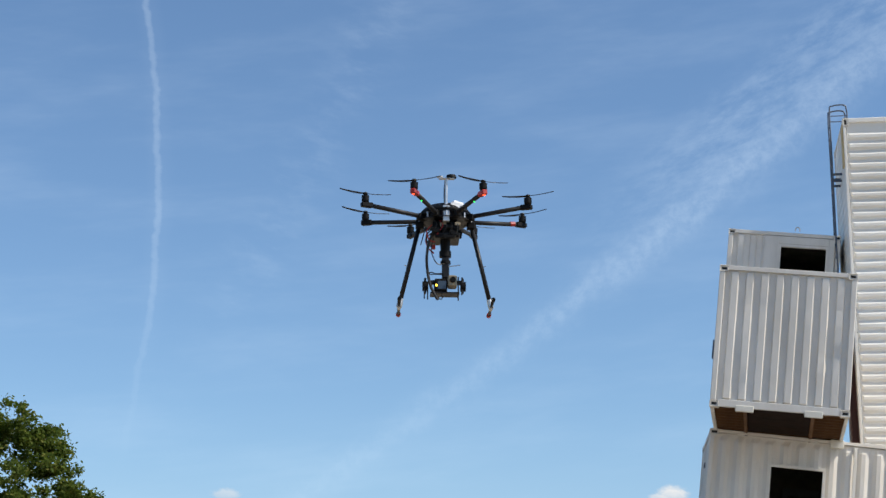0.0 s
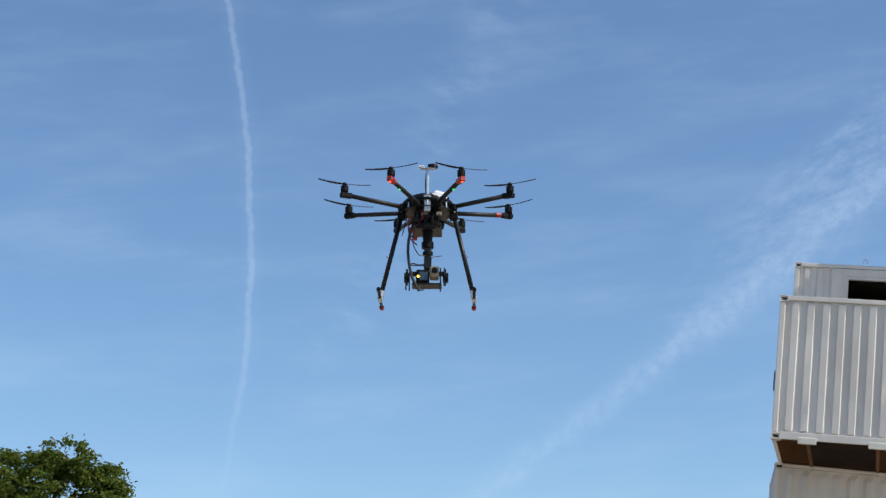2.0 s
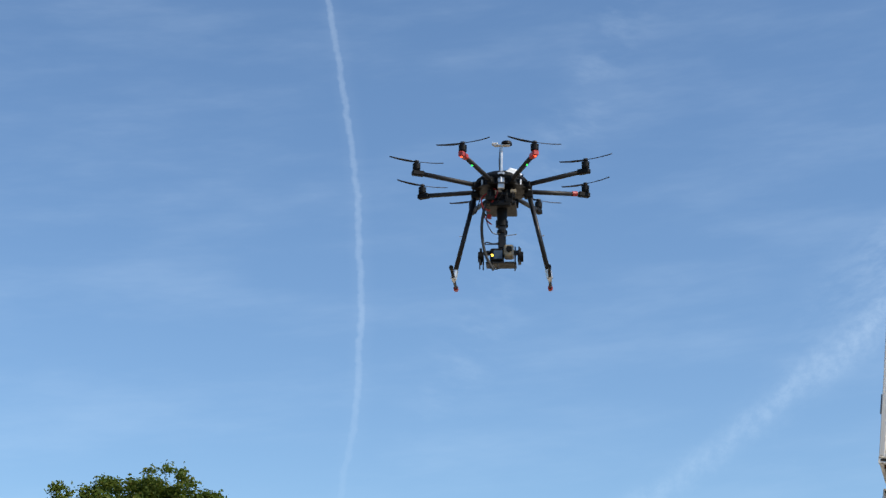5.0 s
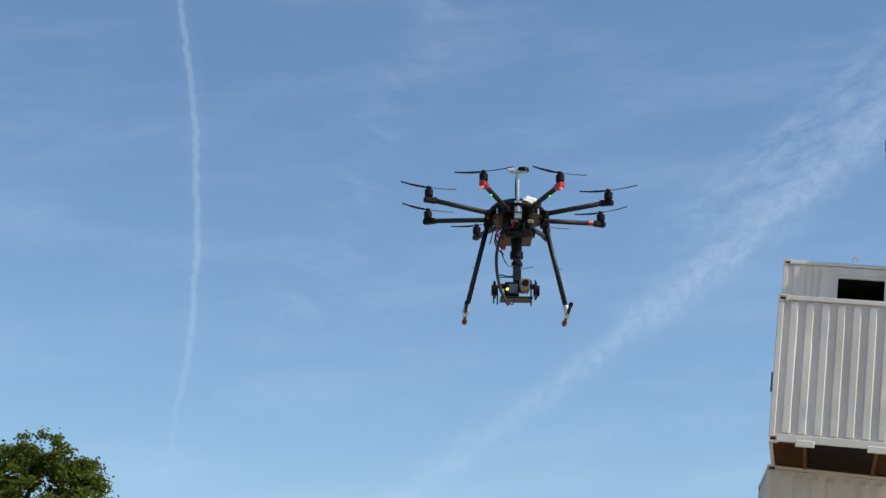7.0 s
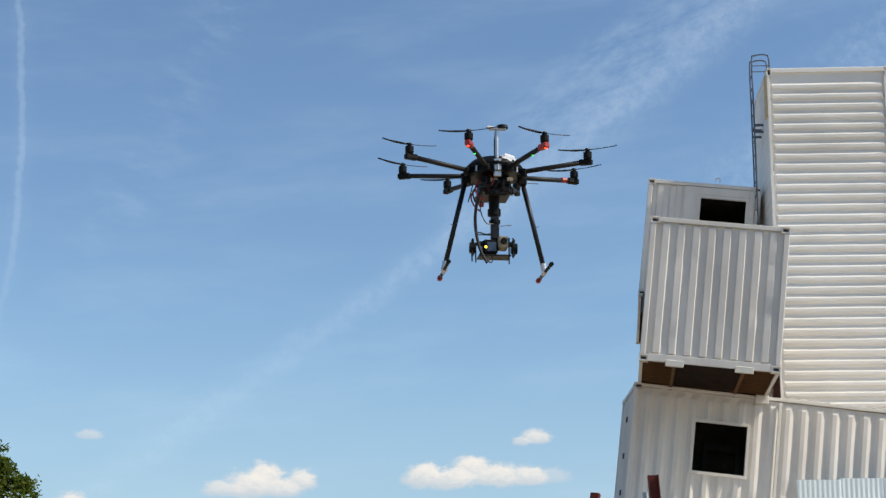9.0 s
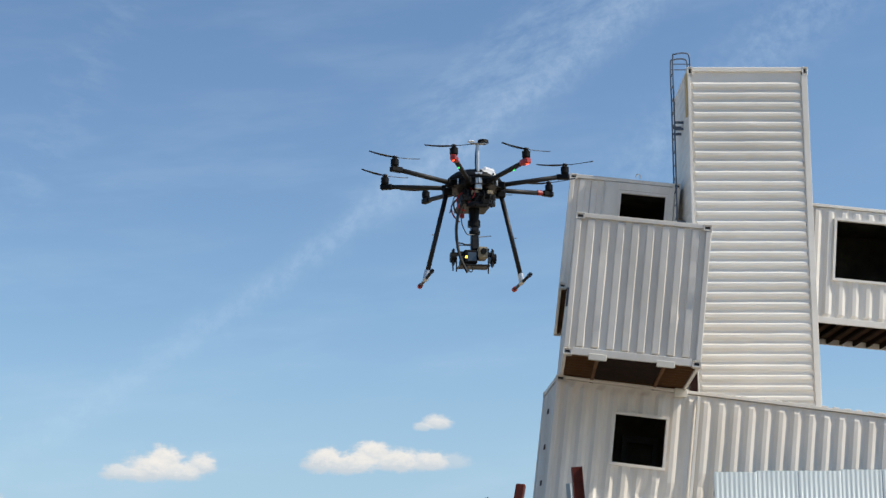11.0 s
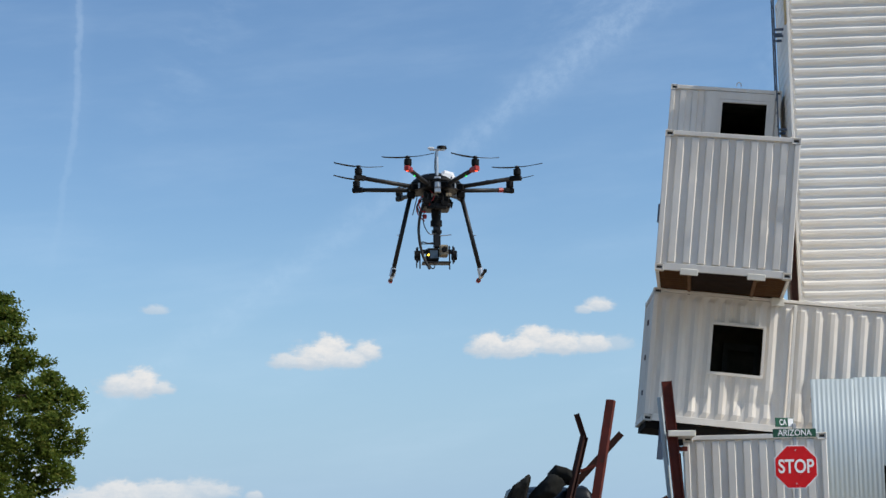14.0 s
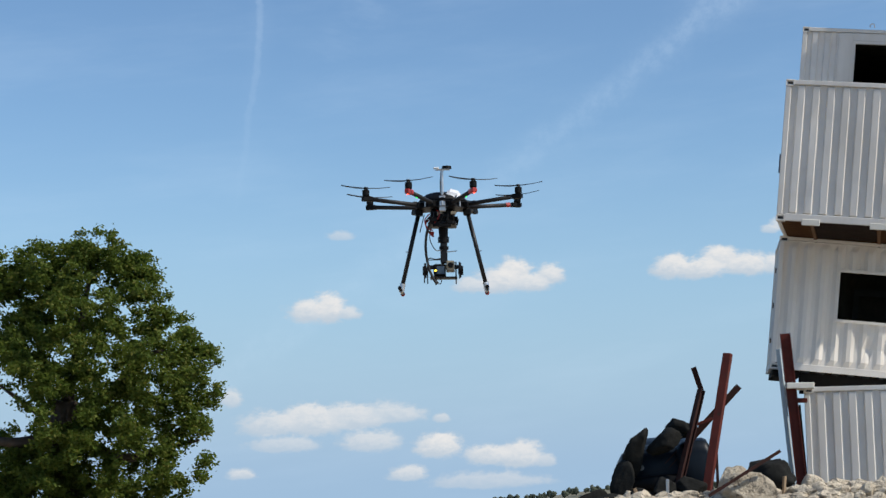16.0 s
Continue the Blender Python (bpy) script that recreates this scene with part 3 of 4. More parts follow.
# ---- fittings on the container stack ----
def between(bm, a, b, w, d, flange=0.012, kind="H", roll=0.0):
    """A rolled steel section from a to b: H, L or plain bar."""
    a, b = Vector(a), Vector(b)
    m = Matrix.Translation(a) @ (b - a).to_track_quat("Z", "Y").to_matrix().to_4x4() @ pose(0, 0, 0, 0, 0, roll)
    n = (b - a).length
    if kind == "H":
        for lo, hi in (((-w / 2, -d / 2, 0), (w / 2, -d / 2 + flange, n)), ((-w / 2, d / 2 - flange, 0), (w / 2, d / 2, n)), ((-flange / 2, -d / 2 + flange, 0), (flange / 2, d / 2 - flange, n))):
            box(bm, lo, hi, 0, m)
    elif kind == "L":
        box(bm, (-w / 2, -d / 2, 0), (w / 2, -d / 2 + flange, n), 0, m)
        box(bm, (-w / 2, -d / 2 + flange, 0), (-w / 2 + flange, d / 2, n), 0, m)
    else:
        box(bm, (-w / 2, -d / 2, 0), (w / 2, d / 2, n), min(w, d) * 0.12, m)
    return bm


def ladder():
    """Roof ladder: two rails that hoop over at the top, with rungs and wall brackets."""
    t = thing("roof_ladder", pose(5.22, 38.9, 9.76, 0, 0, -3), "blue-grey steel ladder fixed to the tower container", "ladder")
    top = 4.75
    for y in (-0.2, 0.2):
        part("ladder_rail", bend([(0, y, 0), (0, y, 2), (0, y, 3.6), (0, y, top - 0.12), (0.06, y, top), (0.30, y, top + 0.02), (0.37, y, top - 0.1), (0.37, y, 4.15)], 0.0175, 8, 5), BLUEGREY, t)
    n = 15
    for i in range(n):
        z = 0.15 + i * 0.30
        part("rung", tb((0, -0.2, z), (0, 0.2, z), 0.014, n=8), BLUEGREY, t)
    for z in (0.9, 3.0, 3.15):
        for y in (-0.2, 0.2):
            part("bracket", bx((0.0, y - 0.02, z), (0.20, y + 0.02, z + 0.05), 0.004), BLUEGREY, t)
    for y in (-0.2, 0.2):
        part("tie_bar", tb((0.0, y, 4.52), (0.37, y, 4.52), 0.012, n=8), BLUEGREY, t)


ladder()


def stack_details():
    # fork-pocket plates and brown floor runners on the jutting box
    W = 2.438
    for y in (0.62, W - 0.62):
        part("pocket_plate", bx((-0.003, y - 0.16, -0.055), (0.05, y + 0.16, 0.055), 0.008), CREAM, jutting, "white fork-pocket plate")
        part("floor_runner", bx((0.075, y - 0.03, -0.005), (6.0, y + 0.03, 0.028)), UNDER, jutting, "rusty brown runner")
    part("hinge_bracket", bx((0.20, W - 0.02, 0.90), (0.27, W + 0.030, 1.24), 0.006), BLUEGREY, jutting, "dull grey hinge bracket")
    part("patch_plate", bx((2.27, -0.05, 2.44), (2.52, 0.04, 2.60), 0.01), CREAM, leaning, "cream packing block")
    # dark plate in place of a real recess; its colour supplies the shade
    part("tunnel_plate", bx((0.08, 0.66, 0.018), (2.6, W - 0.66, 0.027)), TUNNEL, jutting, "dark brown plate standing in for the shaded tunnel recess")
    # lifting eye on the top box
    ring = [(0.02, 0.95 + 0.05 * math.cos(a), 2.60 + 0.06 + 0.06 * math.sin(a)) for a in np.linspace(-0.5, math.pi + 0.5, 9)]
    part("lifting_eye", bend(ring, 0.010, 6, 2), GREYWHITE, topmost)
    # flat sheet welded round the window of the top box
    for s0, s1, a0, a1 in ((0.80, 1.10, 0.16, 2.49), (2.19, 2.31, 0.16, 2.49), (1.104, 2.186, 2.32, 2.49), (1.104, 2.186, 0.16, 1.34)):
        part("flat_panel", bx((-0.003, W - s1, a0), (0.022, W - s0, a1), 0.004), GREYWHITE, topmost)
    # sill block and lashing marks on the tilted box
    for z in (0.55, 1.25, 1.95):
        part("lashing_ring", bx((-0.012, 0.9, z), (0.01, 1.02, z + 0.10), 0.004), DARKSTEEL, leaning)
    part("bottom_beam", bx((0.06, 0.12, -0.13), (0.56, 2.3, -0.005), 0.006), NEARBLACK, leaning, "dark packing beam")
    part("hanging_strip", bx((0.33, 0.10, -0.72), (0.45, 0.13, -0.02), 0.004), BLUEGREY, leaning, "blue-grey hanging strip")
    part("splice_post", bx((2.72, -0.022, 0.15), (2.775, 0.02, 2.49), 0.006), WHITE, leaning)
    # yellowed edge on the tower
    part("roof_edge", bx((11.15, 0.06, 2.575), (12.07, 0.34, 2.612), 0.004), YELLOWED, upright, "yellowed board on the roof edge")
    # ends of the roof sheet's ribs showing over the top rail
    tooth = bx((0, 0.012, 2.583), (0.115, 0.075, 2.609), 0.006)
    first = part("roof_rib", tooth, WHITE, leaning, "bright roof rib end")
    first.location = (2.90, 0, 0)
    for i in range(1, 42):
        o = first.copy()
        scene.collection.objects.link(o)
        o.location = (2.90 + 0.222 * i, 0, 0)
    # inner frame seen through the window
    f = bmesh.new()
    for lo, hi in (((1.62, 1.9, 0.5), (1.72, 1.95, 1.72)), ((2.25, 1.9, 0.5), (2.33, 1.95, 1.72)), ((1.62, 1.9, 1.72), (2.33, 1.95, 1.86))):
        box(f, lo, hi)
    part("inner_frame", f, INNERGREY, leaning, "dim grey inner door frame")


stack_details()

def gap_filler_wedge():
    """Added dark filler that keeps the gap under the tilted box dark, on the roof of the bottom one."""
    bm = bx((2.36, 34.95, 3.675), (4.75, 35.25, 4.0))
    for v in bm.verts:
        if v.co.z > 3.9:
            v.co.z = max(3.70, 4.15 - 0.1139 * (v.co.x - 1.8))
    tagged(part("gap_filler_wedge", bm, NEARBLACK), "dark tapered filler added in the shaded gap between two containers", "timber")


gap_filler_wedge()
bar = part("packing_bar", bx((0, 0, 0), (0.46, 0.92, 0.10), 0.01), CREAM)
bar.matrix_world = pose(1.92, 30.46, 3.61, 0, 0.5, 0)
tagged(bar, "flat white packing bar wedged on the bottom container", "bar")


def strut(a, b, label, mat=REDSTEEL, w=0.16, d=0.16, kind="H", roll=0.0, name="steel_beam"):
    a, b = Vector(a), Vector(b)
    bm = between(bmesh.new(), (0, 0, 0), b - a, w, d, 0.014, kind, roll)
    ob = part(name, bm, mat)
    ob.location = a
    return tagged(ob, label, "beam", "bent steel beams")


strut((2.16, 30.62, 1.45), (1.93, 30.62, 4.55), "red-painted steel beam leaning against the container stack", w=0.15, d=0.17)
strut((5.13, 36.95, 6.36), (5.10, 36.95, 9.3), "dark steel post standing between two containers", DARKSTEEL, 0.15, 0.15)
strut((2.03, 30.74, 1.4), (1.82, 30.86, 4.3), "pale galvanised strip leaning beside the red beam", ZINC, 0.05, 0.08, "bar")
strut((0.44, 29.45, 1.45), (0.95, 30.0, 4.2), "tall red-painted steel beam standing in the rubble", w=0.15, d=0.09, kind="bar", roll=22)
strut((-0.06, 29.5, 1.5), (0.49, 30.0, 3.60), "dark rusted steel beam standing bent in the rubble", DARKSTEEL, 0.10, 0.10)
strut((0.49, 30.0, 3.58), (0.37, 30.0, 3.98), "short dark steel stub at the head of a bent beam", DARKSTEEL, 0.09, 0.09)
strut((-0.12, 30.2, 2.35), (1.12, 30.25, 3.66), "dark rusted steel beam lying slantwise across the wreck", DARKSTEEL, 0.11, 0.11)
strut((0.10, 30.05, 2.92), (0.66, 30.05, 3.12), "thin red steel rod poking from the rubble", REDSTEEL, 0.05, 0.05, "bar")
strut((0.72, 30.1, 1.6), (0.70, 30.1, 2.95), "thin dark steel rod upright in the rubble", DARKSTEEL, 0.05, 0.05, "bar")
strut((0.55, 27.95, 1.88), (1.68, 28.2, 2.56), "thin rusted angle bar lying over a rock", DARKSTEEL, 0.06, 0.05, "L")
strut((1.70, 28.7, 1.55), (1.76, 28.75, 2.16), "short weathered timber stake", WOOD, 0.05, 0.05, "bar", name="timber_stake")
strut((-0.42, 28.7, 1.5), (-0.62, 28.7, 2.0), "short broken timber stake", WOOD, 0.06, 0.05, "bar", name="timber_stake")
strut((-0.10, 28.7, 1.4), (-0.09, 28.7, 2.14), "pale grey broken timber post", POSTGREY, 0.06, 0.05, "bar", name="timber_stake")
strut((0.02, 28.4, 1.75), (0.30, 28.3, 1.55), "pale pipe end lying in the rubble", POSTGREY, 0.08, 0.08, "bar", name="pipe_end")


# added black strip stands in for the shaded gap beside the red beam
strut((2.27, 31.05, 1.3), (2.15, 31.05, 3.35), "black strip added for the dark gap beside the bottom container", NEARBLACK, 0.13, 0.03, "bar", name="gap_strip")
strut((2.10, 30.98, 3.42), (2.28, 30.98, 3.42), "short red steel off-cut on the packing", REDSTEEL, 0.12, 0.08, "bar", name="steel_block")


# ---- corrugated sheet fence ----
def sheet_fence():
    f = thing("sheet_fence", pose(4.93, 34.2, 0.9, 0, 0, -1.0), "tall bluish galvanised corrugated sheet fence", "fence")
    for i in range(9):
        bm = bmesh.new()
        n, w = 72, 0.80
        top = 3.94 + 0.014 * i + (0.012 if i % 2 else 0)
        last = None
        for k in range(n + 1):
            x = i * w * 0.985 + k * w / n
            y = 0.0042 * math.cos(2 * math.pi * k * 9 / n) + (0.007 if i % 2 else 0)
            z = 2.30 if 1.31 < x < 2.32 else 0.0
            foot = bm.verts.new((x, y, z))
            mid = bm.verts.new((x, y, 2.32))
            head = bm.verts.new((x, y, top))
            if last:
                if last[3] == z:
                    bm.faces.new((last[0], foot, mid, last[1]))
                bm.faces.new((last[1], mid, head, last[2]))
            last = (foot, mid, head, z)
        thicken(part("sheet", bm, ZINC, f, smooth=True), 0.002)
    for x0, x1, z in ((0, 1.27, 0.5), (2.36, 7.1, 0.5), (0, 1.27, 2.0), (2.36, 7.1, 2.0), (0, 7.1, 3.5)):
        part("fence_rail", bx((x0, 0.035, z), (x1, 0.085, z + 0.09)), WOOD, f)
    # doorway through the sheets; a dark sheet added behind keeps the opening dark
    part("door_lintel", bx((1.22, 0.03, 2.27), (2.42, 0.12, 2.36)), NEARBLACK, f, "dark timber lintel")
    part("dark_backing", bx((1.0, 0.22, 0.0), (2.7, 0.25, 2.7)), NEARBLACK, f, "dark sheet added behind the doorway")
    for i in range(4):
        part("fence_post", bx((0.1 + i * 2.2, 0.088, 0), (0.2 + i * 2.2, 0.19, 3.7)), WOOD, f)


sheet_fence()


# ---- stop sign with street names ----
def lettering(text, size, mat, parent, loc, bold=0.0, squeeze=1.0):
    cu = bpy.data.curves.new("lettering", "FONT")
    cu.body, cu.size, cu.align_x, cu.align_y, cu.extrude, cu.offset = text, size, "CENTER", "CENTER", 0.002, bold
    cu.materials.append(mat)
    o = new("lettering", cu)
    o.parent = parent
    o.matrix_local = Matrix.Translation(loc) @ pose(0, 0, 0, 90, 0, 0) @ Matrix.Diagonal((squeeze, 1, 1, 1))
    return o


def stop_sign():
    s = thing("stop_sign", pose(3.90, 29.6, 1.21, 0, 0, 3) @ Matrix.Scale(0.967, 4), "red octagonal stop sign below green street name plates", "road sign")
    zc = 3.09 - 1.2
    part("post", bx((-0.028, 0.012, -0.6), (0.028, 0.045, 2.62), 0.006), POSTGREY, s, "galvanised post")

    def octagon(r, y0, y1):
        bm = bmesh.new()
        ring = [(r * math.cos(math.pi / 8 + k * math.pi / 4), r * math.sin(math.pi / 8 + k * math.pi / 4)) for k in range(8)]
        a = [bm.verts.new((u, y0, zc + v)) for u, v in ring]
        b = [bm.verts.new((u, y1, zc + v)) for u, v in ring]
        bm.faces.new(a)
        bm.faces.new(b[::-1])
        for k in range(8):
            bm.faces.new((a[k], a[(k + 1) % 8], b[(k + 1) % 8], b[k]))
        return bm
    r = 0.362 / math.cos(math.pi / 8)
    plate = part("sign_plate", octagon(r, -0.004, 0.008), SIGNWHITE, s, "white-edged octagonal plate")
    part("sign_face", octagon(r * 0.955, -0.008, -0.0045), SIGNRED, plate, "red sign face")
    lettering("STOP", 0.315, SIGNWHITE, plate, (0, -0.0105, zc), 0.006, 0.80)
    for z in (0.28, -0.28):
        part("bolt", tb((0, -0.014, zc + z), (0, -0.008, zc + z), 0.012, n=8), POSTGREY, plate)
    name = part("name_plate", bx((-0.37, -0.006, 2.39), (0.36, 0.004, 2.53), 0.002), SIGNGREEN, s, "green street name plate")
    lettering("ARIZONA", 0.145, SIGNWHITE, name, (0.0, -0.009, 2.46), 0.002, 0.88)
    part("clamp", bx((-0.03, -0.002, 2.525), (0.03, 0.03, 2.60), 0.004), POSTGREY, s)
    bm = bx((-0.18, -0.005, 2.56), (0.18, 0.005, 2.715), 0.002)
    cross = part("name_plate", bm, SIGNGREEN, s, "short scuffed green cross-street plate")
    cross.matrix_local = pose(-0.165, 0.0, 0, 0, 0, 22)
    lettering("CA", 0.14, SIGNWHITE, cross, (-0.035, -0.008, 2.635), 0.002, 0.72)
    part("worn_patch", bx((0.068, -0.008, 2.568), (0.172, -0.0055, 2.705)), SIGNWHITE, cross, "scuffed white patch")


stop_sign()


# ---- rubble bank, wreck and boulders ----
def rock(bm, seed, size, m, sub=2, sharp=0.35):
    rnd = random.Random(seed)
    r = bmesh.ops.create_icosphere(bm, subdivisions=sub, radius=1.0)
    cuts = [(Vector((rnd.gauss(0, 1), rnd.gauss(0, 1), rnd.gauss(0, 1))).normalized(), rnd.uniform(0.45, 0.85)) for _ in range(9)]
    for v in r["verts"]:
        p = v.co.copy()
        for n, d in cuts:
            over = p.dot(n) - d
            if over > 0:
                p -= n * over * (1 - sharp * 0.3)
        p += v.co * 0.05 * noise.noise(v.co * 6 + Vector((0, 0, seed)))
        p *= 1 + 0.16 * noise.noise(v.co * 1.6 + Vector((seed, 0, 0))) + 0.06 * noise.noise(v.co * 4.5 + Vector((0, seed, 0)))
        v.co = m @ Vector((p.x * size[0], p.y * size[1], p.z * size[2]))
    return bm


def boulder(x, y, z, size, seed, mat, label, turn=(0, 0, 0), sub=4):
    ob = part("boulder", rock(bmesh.new(), seed, size, pose(0, 0, 0, *turn), sub), mat, smooth=mat == ROCK_DARK)
    ob.location = (x, y, z)
    return tagged(ob, label, "rock", "boulders in the rubble")


boulder(1.18, 28.45, 1.90, (0.50, 0.4, 0.36), 3, ROCK_PALE, "large pale broken concrete block", (0, 14, 20))
boulder(0.92, 28.7, 2.02, (0.34, 0.3, 0.30), 4, ROCK_PALE, "grey angular slab leaning on a pale block", (0, -30, 10))
boulder(1.58, 29.5, 2.2, (0.52, 0.4, 0.36), 5, ROCK_DARK, "dark boulder behind the pale block")
boulder(-0.62, 29.85, 2.58, (0.20, 0.25, 0.46), 6, ROCK_DARK, "tall dark boulder resting on the wreck", (0, 20, 0))
boulder(-0.84, 29.75, 2.02, (0.20, 0.28, 0.46), 15, ROCK_DARK, "dark boulder wedged beside the wreck", (0, 12, 40))
boulder(-0.10, 29.85, 2.76, (0.36, 0.3, 0.19), 7, ROCK_DARK, "dark boulder lying on the wreck", (0, -28, 0))
boulder(0.10, 30.0, 2.94, (0.22, 0.24, 0.22), 8, ROCK_DARK, "round dark boulder on top of the wreck", (0, 10, 30))
boulder(-1.42, 29.6, 1.72, (0.42, 0.36, 0.30), 9, ROCK_DARK, "dark boulder at the edge of the rubble")
boulder(-1.02, 29.3, 1.66, (0.34, 0.3, 0.26), 10, ROCK_DARK, "dark boulder in front of the wreck")
boulder(-0.45, 29.0, 1.72, (0.40, 0.3, 0.28), 12, ROCK_DARK, "dark boulder in front of the wreck")
boulder(-0.15, 29.1, 1.95, (0.26, 0.26, 0.22), 13, ROCK_DARK, "small dark boulder in front of the wreck")
boulder(0.25, 29.2, 2.0, (0.3, 0.26, 0.22), 14, ROCK_DARK, "small dark boulder beside the red beam")
_r = random.Random(17)
for i in range(170):
    _x = -0.7 + 5.6 * _r.random()
    _y = 27.9 + 1.5 * _r.random()
    _s = _r.uniform(0.055, 0.15) * (1.5 if i % 9 == 0 else 1.0)
    boulder(_x, _y, ground_z(_x, _y) + _s * 0.35, (_s * _r.uniform(1.0, 1.6), _s, _s * _r.uniform(0.6, 0.9)), 100 + i, ROCK_PALE, "pale broken concrete lump in the rubble bank", (_r.uniform(-25, 25), _r.uniform(-25, 25), _r.uniform(0, 180)), 2)


def gravel():
    rnd = random.Random(23)
    bm = bmesh.new()
    for i in range(3200):
        x, y = -1.2 + 7.5 * rnd.random(), 27.3 + 2.5 * rnd.random()
        s = rnd.uniform(0.018, 0.07) * (1.7 if i % 7 == 0 else 1)
        c = Vector((x, y, ground_z(x, y) + s * 0.3))
        r = bmesh.ops.create_icosphere(bm, subdivisions=1, radius=s)
        for v in r["verts"]:
            v.co = c + Vector((v.co.x * 1.4, v.co.y, v.co.z * 0.8)) + Vector((rnd.uniform(-1, 1), rnd.uniform(-1, 1), rnd.uniform(-1, 1))) * s * 0.28
    tagged(part("rubble", bm, ROCK_PALE), "loose pale gravel and broken concrete", "rubble", kind="stuff")


gravel()


def wreck():
    """Crushed dark car, seen from its nose, buried to the wheels and sagging under boulders."""
    c = thing("wrecked_car", pose(-0.10, 30.15, 1.56, 0, -3, 4) @ Matrix.Diagonal((0.96, 1, 1.0, 1)), "crushed dark car buried in rubble under boulders", "car")

    def loft(sections, mat, name, label="", parent=c):
        bm = bmesh.new()
        rings = []
        for y, w, z0, z1, rnd_ in sections:
            ring = []
            for k in range(20):
                a = 2 * math.pi * k / 20
                cx, cz = math.cos(a), math.sin(a)
                px = w * math.copysign(abs(cx) ** rnd_, cx)
                pz = (z0 + z1) / 2 + (z1 - z0) / 2 * math.copysign(abs(cz) ** rnd_, cz)
                n = 0.05 * noise.noise((px * 2, y * 2, pz * 3))
                ring.append(bm.verts.new((px + n, y + n, pz + n)))
            rings.append(ring)
        for a, b in zip(rings, rings[1:]):
            for k in range(20):
                bm.faces.new((a[k], a[(k + 1) % 20], b[(k + 1) % 20], b[k]))
        bm.faces.new(rings[0][::-1])
        bm.faces.new(rings[-1])
        return part(name, bm, mat, parent, label, True)
    body = loft([(0.0, 0.70, 0.25, 0.95, 0.55), (0.08, 0.78, 0.22, 1.08, 0.5), (0.7, 0.82, 0.2, 1.12, 0.45), (1.0, 0.82, 0.2, 1.1, 0.45), (3.6, 0.80, 0.2, 0.95, 0.5), (4.1, 0.7, 0.25, 0.8, 0.55)], CARPAINT, "body", "crumpled dark body")
    cabin = loft([(0.55, 0.62, 1.0, 1.1, 0.6), (0.95, 0.60, 1.0, 1.24, 0.55), (1.9, 0.60, 1.0, 1.28, 0.55), (2.6, 0.62, 1.0, 1.08, 0.6)], CARPAINT, "cabin", "crushed roof")
    fender = loft([(0.0, 0.24, 0.45, 0.98, 0.6), (0.06, 0.30, 0.35, 1.16, 0.55), (0.6, 0.32, 0.35, 1.22, 0.55), (1.1, 0.26, 0.4, 1.1, 0.6)], CARPAINT, "fender", "buckled dark blue fender")
    fender.matrix_local = pose(0.50, -0.16, 0.0, 0, 0, 0)
    part("windscreen", bx((-0.45, 0.60, 1.06), (0.45, 0.64, 1.16), 0.01), CARGLASS, cabin, "dusty cracked windscreen")
    bump = loft([(-0.10, 0.60, 0.42, 0.60, 0.5), (-0.06, 0.78, 0.38, 0.64, 0.5), (0.10, 0.80, 0.38, 0.64, 0.5)], BLACKPLASTIC, "bumper", "black plastic bumper")
    for x in (-0.62, 0.62):
        part("headlamp", tb((x, -0.03, 0.80), (x, 0.12, 0.80), 0.085, 0.095, 18), CARLAMP, body, "dusty round headlamp")
        part("side_lamp", tb((x * 0.68, -0.04, 0.78), (x * 0.68, 0.10, 0.78), 0.045, 0.05, 14), CARLAMP, body, "small dusty lamp")
    part("side_window", bx((0.60, 1.0, 1.08), (0.625, 1.8, 1.26), 0.005), CARGLASS, cabin)
    for x in (-0.74, 0.74):
        for y in (0.75, 3.3):
            w = part("wheel", tb((x - 0.09, y, 0.30), (x + 0.09, y, 0.30), 0.30, n=24), BLACKPLASTIC, c)
            part("rim", tb((x - 0.095, y, 0.30), (x + 0.095, y, 0.30), 0.19, n=16), ALU, w)


wreck()


